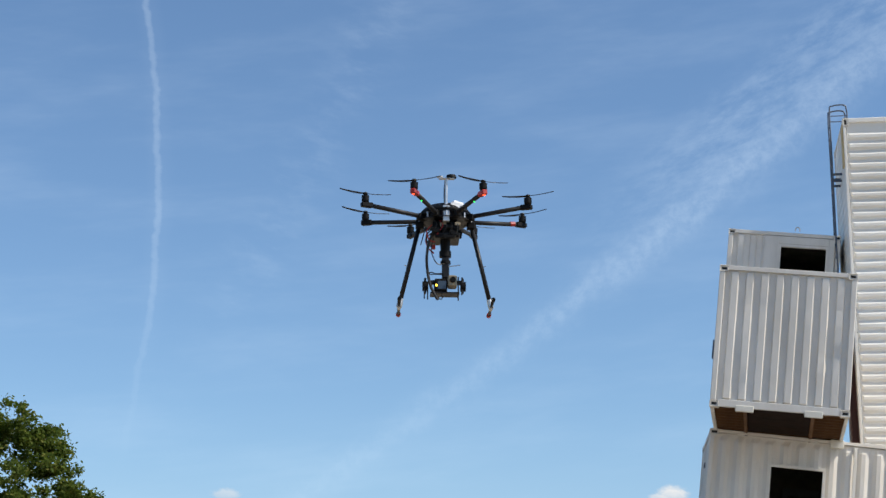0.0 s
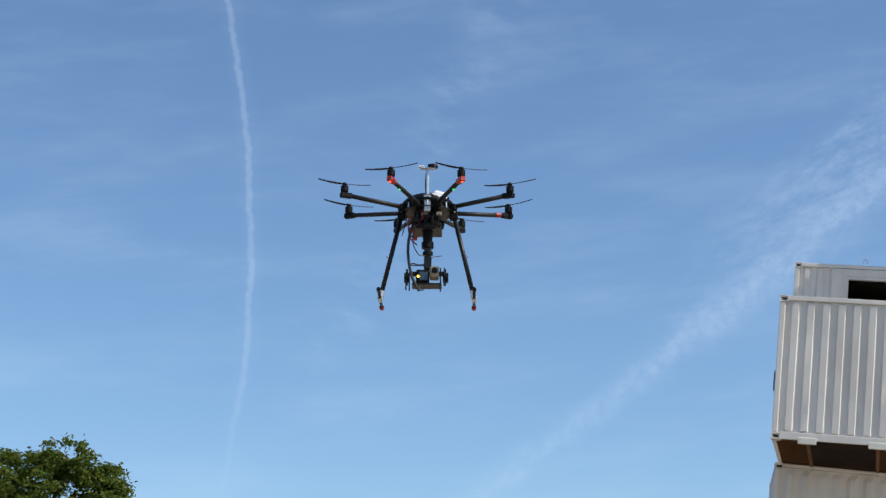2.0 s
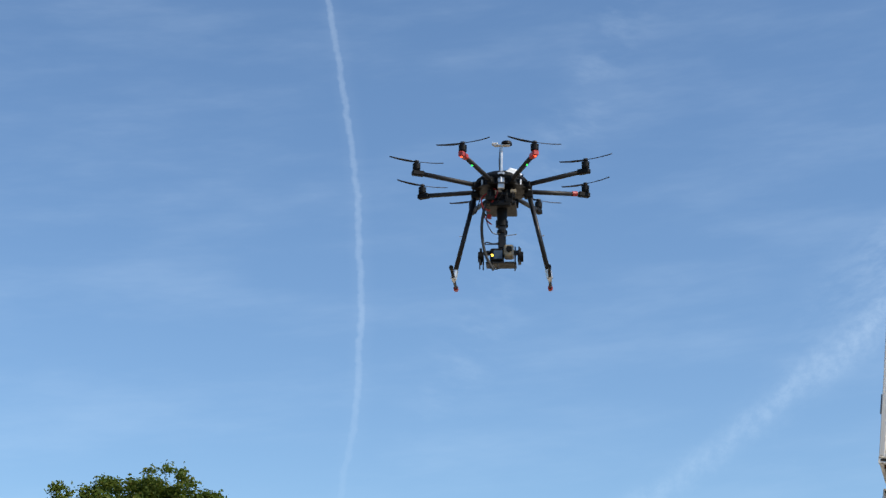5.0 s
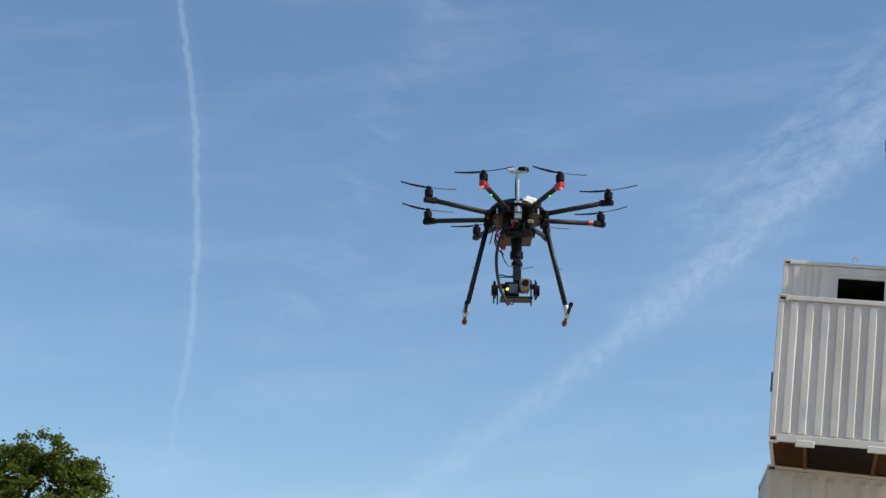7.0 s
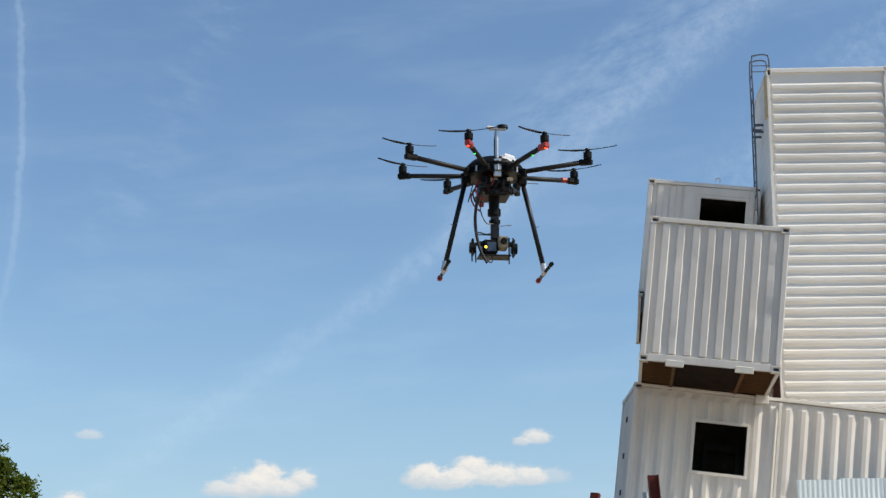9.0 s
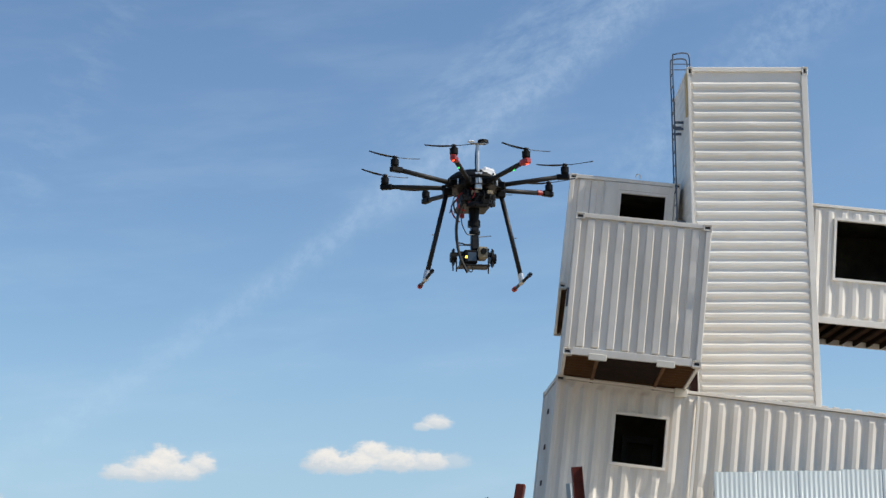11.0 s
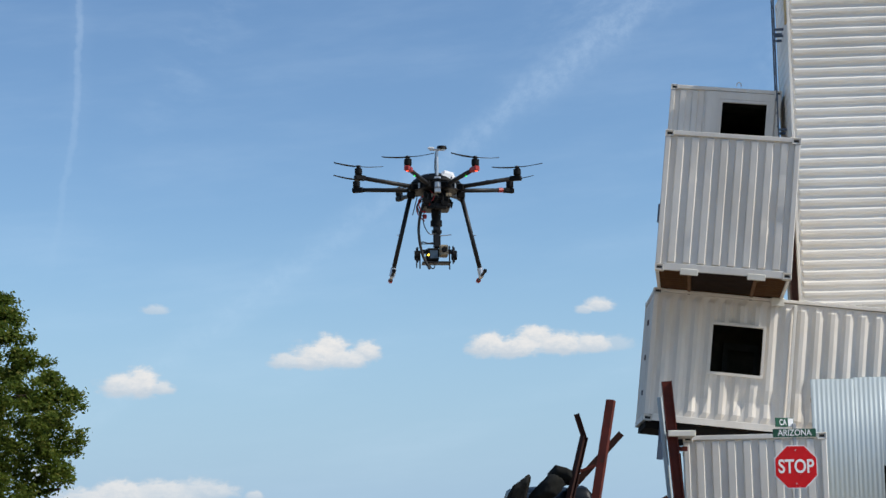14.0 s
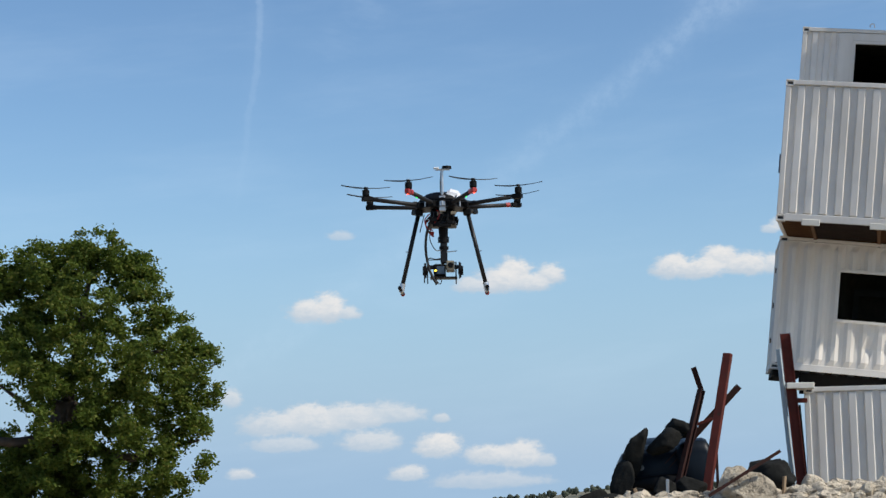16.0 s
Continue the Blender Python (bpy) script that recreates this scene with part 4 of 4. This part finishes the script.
# ---- oak ----
def oak():
    base = Vector((-11.67, 33.0, 0.95))
    t = thing("oak_tree", Matrix.Translation(base), "broad dark green oak with a dense rounded crown", "tree")
    k = 1 / 97.4

    def at(px, py, dy=0.0):
        return Vector((-8.585 + (px - 392) * k, 33.0 + dy, 4.60 - (py - 640) * k)) - base
    part("trunk", bend([(0, 0, -0.4), (0.05, 0, 0.6), (-0.1, 0.05, 1.6), (0.0, 0, 2.8)], [0.42, 0.33, 0.29, 0.24], 14), BARK, t, smooth=True)
    limbs = [[(0, 0, 2.3), at(60, 760), at(-40, 690)], [(0, 0, 2.6), at(170, 720), at(250, 640), at(320, 640)], [(0, 0, 2.7), at(110, 640), at(130, 520), at(150, 450)],
             [(0, 0, 2.2), at(200, 830), at(300, 810), at(350, 800)], [(0, 0, 2.4), at(60, 700, -.2), at(40, 580, -.3)], [(0, 0, 2.5), at(150, 690, 1.2), at(220, 560, 1.6)],
             [(0, 0, 2.2), at(20, 800, -1), at(-60, 760, -1.4), at(-90, 640, -1.0)]]
    for q in limbs:
        n = len(q)
        part("limb", bend(q, [0.15 * (1 - (i + 0.4) / n) ** 1.3 + 0.008 for i in range(n)], 8, 6), BARK, t, smooth=True)
    # leaf clumps of the crown: centre, radius, depth offset
    top = [(180, 452, 40, -0.2), (100, 456, 48, 0.2), (150, 462, 70, 0), (40, 462, 48, 0), (228, 470, 34, 0.3), (-20, 480, 60, -0.2), (95, 482, 70, -0.5), (205, 486, 60, 0.4), (45, 500, 56, 0.2),
           (10, 500, 55, 0.2), (-60, 500, 50, 0.2), (238, 500, 42, 0), (60, 555, 80, 0.3), (235, 560, 70, -0.3), (-40, 560, 80, 0.3), (60, 560, 60, 1.2), (150, 570, 90, -0.9)]
    middle = [(285, 590, 50, 0.2), (25, 595, 68, -0.4), (-95, 600, 70, 0.2), (150, 600, 80, 1.2), (35, 630, 62, -0.6), (330, 640, 62, 0), (-30, 640, 70, -0.3), (355, 655, 42, -0.3), (200, 660, 85, -1),
           (100, 660, 85, -1.1), (280, 670, 80, -0.7), (70, 690, 55, -0.5), (240, 700, 80, 1.1), (340, 705, 48, 0.4), (90, 720, 90, 1.2), (305, 745, 62, 0.2), (130, 750, 90, -1.2)]
    skirt = [(220, 760, 80, -0.9), (345, 780, 30, 0), (200, 800, 80, 1.2), (65, 815, 70, -0.8), (100, 820, 70, -0.5), (-50, 830, 80, 0), (320, 845, 58, -0.2), (0, 850, 75, -0.3), (-110, 850, 70, 0.2),
           (250, 860, 85, -0.6), (150, 860, 95, -1), (50, 880, 90, -0.6), (-40, 900, 80, 0.2), (30, 900, 80, -0.2), (110, 905, 85, -0.7), (150, 930, 90, 0.3), (270, 930, 70, 0.3)]
    rng = np.random.RandomState(4)
    V, F = [], []
    count = 0
    for px, py, pr, dy in top + middle + skirt:
        c = np.array(at(px, py, dy))
        R = pr * k * 0.93
        n = int(5200 * R * R) + 620
        # leaf sprays: sub-clumps on the shell, leaves scattered round each
        m = max(10, int(46 * R * R) + 10)
        d = rng.normal(size=(m, 3))
        d /= np.linalg.norm(d, axis=1)[:, None]
        hub = c + d * (R * rng.uniform(0.62, 1.0, (m, 1))) * np.array([1, 1, 0.92])
        which = rng.randint(0, m, n)
        off = rng.normal(size=(n, 3)) * np.array([0.075, 0.075, 0.056])
        pos = hub[which] + off
        for p in pos:
            s = rng.uniform(0.028, 0.050)
            a = rng.normal(size=3)
            a[2] *= 0.6
            a /= np.linalg.norm(a)
            b = np.cross(a, rng.normal(size=3))
            b /= np.linalg.norm(b) + 1e-9
            V += [p - a * s, p + b * s * 0.55, p + a * s, p - b * s * 0.55]
            F.append((count, count + 1, count + 2, count + 3))
            count += 4
    me = bpy.data.meshes.new("crown")
    me.from_pydata([tuple(v) for v in V], [], F)
    me.materials.append(LEAF)
    o = new("crown", me)
    o.parent = t
    tagged(o, "dense dark green leaves")


oak()


# ---- octocopter ----
def drone():
    d = thing("octocopter_drone", DRONE_POSE, "black eight-armed camera drone hovering with landing legs down", "drone")
    rnd = random.Random(2)
    R, rise = 0.525, 0.030
    # hub: plates, canopy and white hood
    bm = bmesh.new()
    for z in (-0.020, 0.016):
        tube(bm, (0, 0, z), (0, 0, z + 0.004), 0.162, n=16)
    hub = part("hub_plate", bm, CARBON, d, "stacked carbon centre plates")
    part("core_ring", tb((0, 0, -0.0155), (0, 0, 0.0155), 0.150, n=16), BLACKPLASTIC, d)
    for k in range(8):
        a = math.radians(k * 45)
        part("spacer", tb((0.156 * math.cos(a), 0.156 * math.sin(a), -0.016), (0.156 * math.cos(a), 0.156 * math.sin(a), 0.016), 0.006, n=6), ALU, hub)

    def dome(r0, h, n, squash=1.0, cut=None):
        bm = bmesh.new()
        rings = []
        for j in range(6):
            t = j / 5
            r = r0 * math.cos(t * 1.15) ** 0.6 * (1 - 0.35 * t)
            rings.append([bm.verts.new((r * math.cos(2 * math.pi * i / n), r * squash * math.sin(2 * math.pi * i / n), h * math.sin(t * math.pi / 2))) for i in range(n)])
        for a, b in zip(rings, rings[1:]):
            for i in range(n):
                bm.faces.new((a[i], a[(i + 1) % n], b[(i + 1) % n], b[i]))
        bm.faces.new(rings[-1])
        bm.faces.new(rings[0][::-1])
        return bm
    canopy = part("canopy", dome(0.165, 0.064, 16), BLACKPLASTIC, d, "black moulded canopy", True)
    canopy.location = (0, 0, 0.022)
    hood = bmesh.new()
    box(hood, (-0.045, -0.05, 0), (0.045, 0.05, 0.034), 0.012)
    for v in hood.verts:
        if v.co.z > 0.02:
            v.co.x *= 0.8
            v.co.y *= 0.8
    h = part("hood", hood, HOOD, canopy, "white canopy cover")
    h.location = (0.066, -0.078, 0.034)
    h.rotation_euler = (0.45, 0.3, 0)
    for i in range(3):
        part("vent_slot", bx((0.02 + i * 0.018, -0.034, 0.012), (0.028 + i * 0.018, -0.0365 - 0.012, 0.024)), BLACKPLASTIC, h)
    # arms, motors and propellers
    for k in range(8):
        ang = math.radians(-90 + 22.5 + 45 * k)
        u = Vector((math.cos(ang), math.sin(ang), 0))
        red = k in (0, 7)
        tip = u * R + Vector((0, 0, rise))
        arm = part("arm", tb(u * 0.11 + Vector((0, 0, -0.002)), u * (R - 0.02) + Vector((0, 0, rise)), 0.0135, n=14), ARMTUBE, d, "carbon tube arm", True)
        m = Matrix.Translation(tip) @ pose(0, 0, 0, 0, 0, math.degrees(ang))
        clamp = box(bmesh.new(), (-0.046, -0.017, -0.016), (0.026, 0.017, 0.0145), 0.005, m)
        part("motor_mount", clamp, REDPLASTIC if red else BLACKPLASTIC, arm, "red motor mount" if red else "black motor mount")
        if k == 2:
            part("arm_collar", tube(bmesh.new(), u * (R - 0.085) + Vector((0, 0, rise - 0.004)), u * (R - 0.055) + Vector((0, 0, rise - 0.001)), 0.0155), REDPLASTIC, arm, "red arm collar")
        part("hinge_clamp", box(bmesh.new(), (-0.03, -0.020, -0.022), (0.03, 0.020, 0.018), 0.005, Matrix.Translation(u * 0.155) @ pose(0, 0, 0, 0, 0, math.degrees(ang))), BLACKPLASTIC, arm)
        mot = bmesh.new()
        tube(mot, tip + Vector((0, 0, 0.014)), tip + Vector((0, 0, 0.022)), 0.019, 0.0225, 18)
        tube(mot, tip + Vector((0, 0, 0.023)), tip + Vector((0, 0, 0.054)), 0.0228, n=18)
        tube(mot, tip + Vector((0, 0, 0.054)), tip + Vector((0, 0, 0.060)), 0.0235, 0.013, 18)
        motor = part("motor", mot, BLACKPLASTIC, d, "black brushless motor")
        part("shaft", tb(tip + Vector((0, 0, 0.060)), tip + Vector((0, 0, 0.078)), 0.005, n=8), ALU, motor)
        if red:
            lamp = part("tail_light", tube(bmesh.new(), tip + u * 0.012 + Vector((0, 0, -0.020)), tip + u * 0.012 + Vector((0, 0, -0.015)), 0.0065), GLOWRED, arm, "lit red lamp")
            part("status_light", tube(bmesh.new(), u * (R - 0.12) + Vector((0, 0, 0.004)), u * (R - 0.12) + Vector((0, 0, 0.009)), 0.005), GLOWGREEN, arm, "lit green lamp")
        spin = PROP_TURN[k]
        pb = bmesh.new()
        L = 0.150
        for side in (1, -1):
            prev = None
            for j in range(10):
                s = j / 9
                c = 0.0035 + 0.006 * math.sin(min(1.0, s * 1.5 + 0.15) * math.pi * 0.62) * (1 - 0.55 * s * s)
                tw = math.radians(22 - 14 * s)
                row = []
                for q in (-1, -0.3, 0.4, 1):
                    row.append((side * (0.012 + L * s), side * q * c * math.cos(tw), q * c * math.sin(tw) * 1.0 + 0.003 * (1 - q * q) + 0.012 * s * s))
                top = [pb.verts.new(p) for p in row]
                if prev:
                    for i in range(3):
                        pb.faces.new((prev[i], prev[i + 1], top[i + 1], top[i]))
                prev = top
        tube(pb, (0, 0, -0.005), (0, 0, 0.006), 0.013, n=12)
        prop = part("propeller", pb, CARBON, motor, "thin black two-bladed propeller", True)
        thicken(prop, 0.0015)
        prop.location = tip + Vector((0, 0, 0.068))
        prop.rotation_euler = (0, 0, spin)
    # antenna mast with two pucks
    mast = part("antenna_mast", tb((0, -0.125, 0.0), (0, -0.125, 0.225), 0.009, n=10), ALU, d, "bare aluminium mast")
    part("mast_foot", bx((-0.02, -0.152, -0.05), (0.02, -0.118, 0.05), 0.004), ALU, mast)
    tri = bmesh.new()
    box(tri, (-0.045, -0.14, 0.218), (0.05, -0.11, 0.226), 0.002)
    part("mast_plate", tri, ALU, mast)
    part("antenna_puck", tb((0.03, -0.125, 0.227), (0.03, -0.125, 0.243), 0.032, 0.029, 20), BLACKPLASTIC, mast, "black antenna puck")
    part("compass_box", bx((-0.056, -0.14, 0.227), (-0.02, -0.11, 0.236), 0.003), HOOD, mast, "small pale sensor")
    part("mast_cable", bend([(-0.006, -0.12, 0.215), (-0.012, -0.115, 0.13), (-0.008, -0.11, 0.04)], 0.004, 6), WIRE, mast)
    # belly: battery tray and electronics
    part("battery", bx((-0.08, -0.10, -0.105), (0.075, 0.12, -0.028), 0.012), BLACKPLASTIC, d, "black battery pack")
    part("tray", bx((-0.095, -0.11, -0.128), (0.085, 0.13, -0.110), 0.004), CARBON, d)
    for i, (x, y, z, sx, sy, sz) in enumerate(((-0.06, -0.12, -0.10, 0.05, 0.03, 0.03), (0.0, -0.118, -0.075, 0.06, 0.02, 0.022), (0.045, -0.115, -0.115, 0.04, 0.03, 0.03), (0.085, 0.0, -0.09, 0.02, 0.06, 0.04), (-0.04, -0.115, -0.135, 0.05, 0.02, 0.02), (0.02, -0.12, -0.14, 0.07, 0.03, 0.018))):
        part("module", bx((x - sx / 2, y - sy / 2, z - sz / 2), (x + sx / 2, y + sy / 2, z + sz / 2), 0.003), BLACKPLASTIC, d)
    for i in range(16):
        x, y, z = rnd.uniform(-0.085, 0.075), rnd.uniform(-0.125, -0.095), rnd.uniform(-0.135, -0.035)
        s = rnd.uniform(0.008, 0.02)
        part("connector_block", bx((x - s, y - 0.012, z - s * 0.6), (x + s, y + 0.012, z + s * 0.6), 0.002), BRASSY if i % 8 == 3 else BLACKPLASTIC, d)
    for i in range(6):
        x = -0.07 + 0.026 * i
        part("wire", bend([(x, -0.10, -0.03), (x + rnd.uniform(-0.03, 0.03), -0.135, -0.07), (x + rnd.uniform(-0.02, 0.02), -0.12, -0.125)], 0.0028, 6, 5), WIRERED if i == 1 else WIRE, d)
    part("antenna_stub", tb((0.09, -0.05, -0.13), (0.098, -0.05, -0.09), 0.005, n=8), BLACKPLASTIC, d)
    for i, y in enumerate((-0.09, 0.02, 0.10)):
        part("power_lead", bend([(-0.085, y, -0.06), (-0.115, y - 0.01, -0.10), (-0.10, y, -0.15), (-0.065, y, -0.165 - 0.01 * i)], 0.0045, 6), WIRERED if i != 1 else WIRE, d)
    part("connector", bx((-0.085, -0.03, -0.19), (-0.06, -0.005, -0.165), 0.003), REDPLASTIC, d, "red plug")
    # landing gear
    for sx in (-1, 1):
        leg = part("leg", tb((sx * 0.155, 0.0, -0.03), (sx * 0.272, 0.0, -0.525), 0.0135, n=14), CARBON, d, "long black landing leg", True)
        part("leg_joint", bx((sx * 0.155 - 0.025, -0.025, -0.06), (sx * 0.155 + 0.025, 0.025, -0.018), 0.006), BLACKPLASTIC, leg)
        part("tee_joint", tb((sx * 0.266, 0, -0.497), (sx * 0.2765, 0, -0.548), 0.018, n=14), ALU, leg, "bare metal tee joint")
        part("switch_arm", tb((sx * 0.218, 0, -0.295), (sx * 0.245, -0.012, -0.292), 0.003, n=6), ALU, leg)
        skid = part("skid", tb((sx * 0.276, -0.20, -0.545), (sx * 0.276, 0.20, -0.545), 0.009, n=12), CARBON, leg, "carbon skid tube", True)
        part("skid_sleeve", tb((sx * 0.276, -0.04, -0.545), (sx * 0.276, 0.04, -0.545), 0.0125, n=12), ALU, skid)
        part("end_cap", tb((sx * 0.276, -0.222, -0.545), (sx * 0.276, -0.188, -0.545), 0.012, n=12), BLACKPLASTIC, skid, "black rubber end cap")
        part("end_cap", tb((sx * 0.276, 0.188, -0.545), (sx * 0.276, 0.222, -0.545), 0.0145, n=12), REDPLASTIC, skid, "red rubber end cap")
    # stabilised camera mount
    gm = part("gimbal_column", tb((0.0, 0.0, -0.128), (0.0, 0.0, -0.20), 0.032, 0.028, 16), BLACKPLASTIC, d, "black stabiliser column")
    part("yaw_motor", tb((0, 0, -0.20), (0, 0, -0.235), 0.036, n=18), BLACKPLASTIC, gm)
    part("column_tube", bx((-0.020, -0.03, -0.372), (0.024, 0.014, -0.235), 0.006), CARBON, gm)
    part("collar", tb((0.002, -0.008, -0.262), (0.002, -0.008, -0.280), 0.031, n=14), BLACKPLASTIC, gm)
    yoke = part("yoke", bx((-0.10, -0.02, -0.375), (0.11, 0.012, -0.350), 0.006), CARBON, d, "carbon camera yoke")
    for x in (-0.120, 0.108):
        part("pitch_motor", tb((x - 0.016, 0.0, -0.385), (x + 0.016, 0.0, -0.385), 0.030, n=18), BLACKPLASTIC, yoke)
    part("yoke_arm", bx((-0.127, -0.018, -0.43), (-0.113, 0.018, -0.335), 0.004), CARBON, yoke)
    part("yoke_arm", bx((0.098, -0.018, -0.43), (0.112, 0.018, -0.335), 0.004), CARBON, yoke)
    camb = part("camera_body", bx((-0.066, -0.045, -0.425), (0.012, 0.045, -0.345), 0.008), BLACKPLASTIC, d, "black stills camera")
    part("camera_plate", bx((-0.09, -0.05, -0.438), (0.085, 0.06, -0.428), 0.003), CARBON, camb)
    part("focus_unit", bx((0.014, -0.052, -0.395), (0.070, 0.03, -0.325), 0.008), BRASSY, camb, "tan camera unit")
    part("lens", tb((0.044, -0.052, -0.355), (0.044, -0.072, -0.355), 0.018, 0.016, 18), BLACKPLASTIC, camb)
    part("lens", tb((-0.03, 0.045, -0.385), (-0.03, 0.13, -0.385), 0.032, 0.034, 20), BLACKPLASTIC, camb)
    part("record_light", tb((-0.053, -0.0475, -0.388), (-0.053, -0.0435, -0.388), 0.007, n=12), GLOWAMBER, camb, "lit amber lamp")
    part("screen", bx((-0.046, -0.0475, -0.41), (0.005, -0.0455, -0.36), 0.001), CARGLASS, camb)
    for x, z0, z1 in ((-0.105, -0.47, -0.36), (0.078, -0.475, -0.33), (-0.125, -0.465, -0.40), (0.10, -0.44, -0.33)):
        part("rod", tb((x, -0.02, z0), (x, -0.02, z1), 0.004, n=8), CARBON, yoke)
    part("cross_rod", tb((-0.095, -0.03, -0.318), (-0.01, -0.03, -0.318), 0.003, n=6), CARBON, yoke)
    part("cable_loop", bend([(-0.105, -0.02, -0.33), (-0.09, -0.03, -0.306), (-0.05, -0.03, -0.314), (-0.01, -0.02, -0.306)], 0.0035, 6), WIRE, yoke)
    part("flat_aerial", tb((0.02, -0.03, -0.30), (0.088, -0.05, -0.296), 0.003, n=6), ALU, gm)
    part("video_cable", bend([(-0.085, -0.09, -0.12), (-0.108, -0.08, -0.20), (-0.112, -0.06, -0.30), (-0.09, -0.05, -0.42), (-0.045, -0.045, -0.51)], 0.0085, 8), WIRE, d, "thick black hanging cable")
    part("thin_cable", bend([(-0.075, -0.08, -0.14), (-0.085, -0.07, -0.22), (-0.05, -0.05, -0.288), (0.0, -0.03, -0.285)], 0.003, 6), WIRE, d)
    yoke.location.z = camb.location.z = -0.032
    part("loose_cable", bend([(-0.06, -0.04, -0.43), (-0.03, -0.05, -0.475), (-0.015, -0.05, -0.455), (-0.03, -0.04, -0.43)], 0.003, 6), WIRE, camb)
    part("hanging_lead", bend([(-0.12, -0.06, -0.06), (-0.135, -0.06, -0.12), (-0.15, -0.06, -0.175)], 0.003, 6), WIRE, d)


GLOWRED = glow("lit_red_lamp", (1.0, 0.06, 0.02), 4.0)
GLOWGREEN = glow("lit_green_lamp", (0.03, 1.0, 0.12), 1.2)
GLOWAMBER = glow("lit_amber_lamp", (1.0, 0.62, 0.05), 3.0)
PROP_TURN = (0.42, 2.75, 2.62, 0.55, 2.70, 0.48, 0.38, 2.80)
DRONE_POSE = pose(-1.096, 10.700, 4.104, 0, 0, 6.75)
drone()
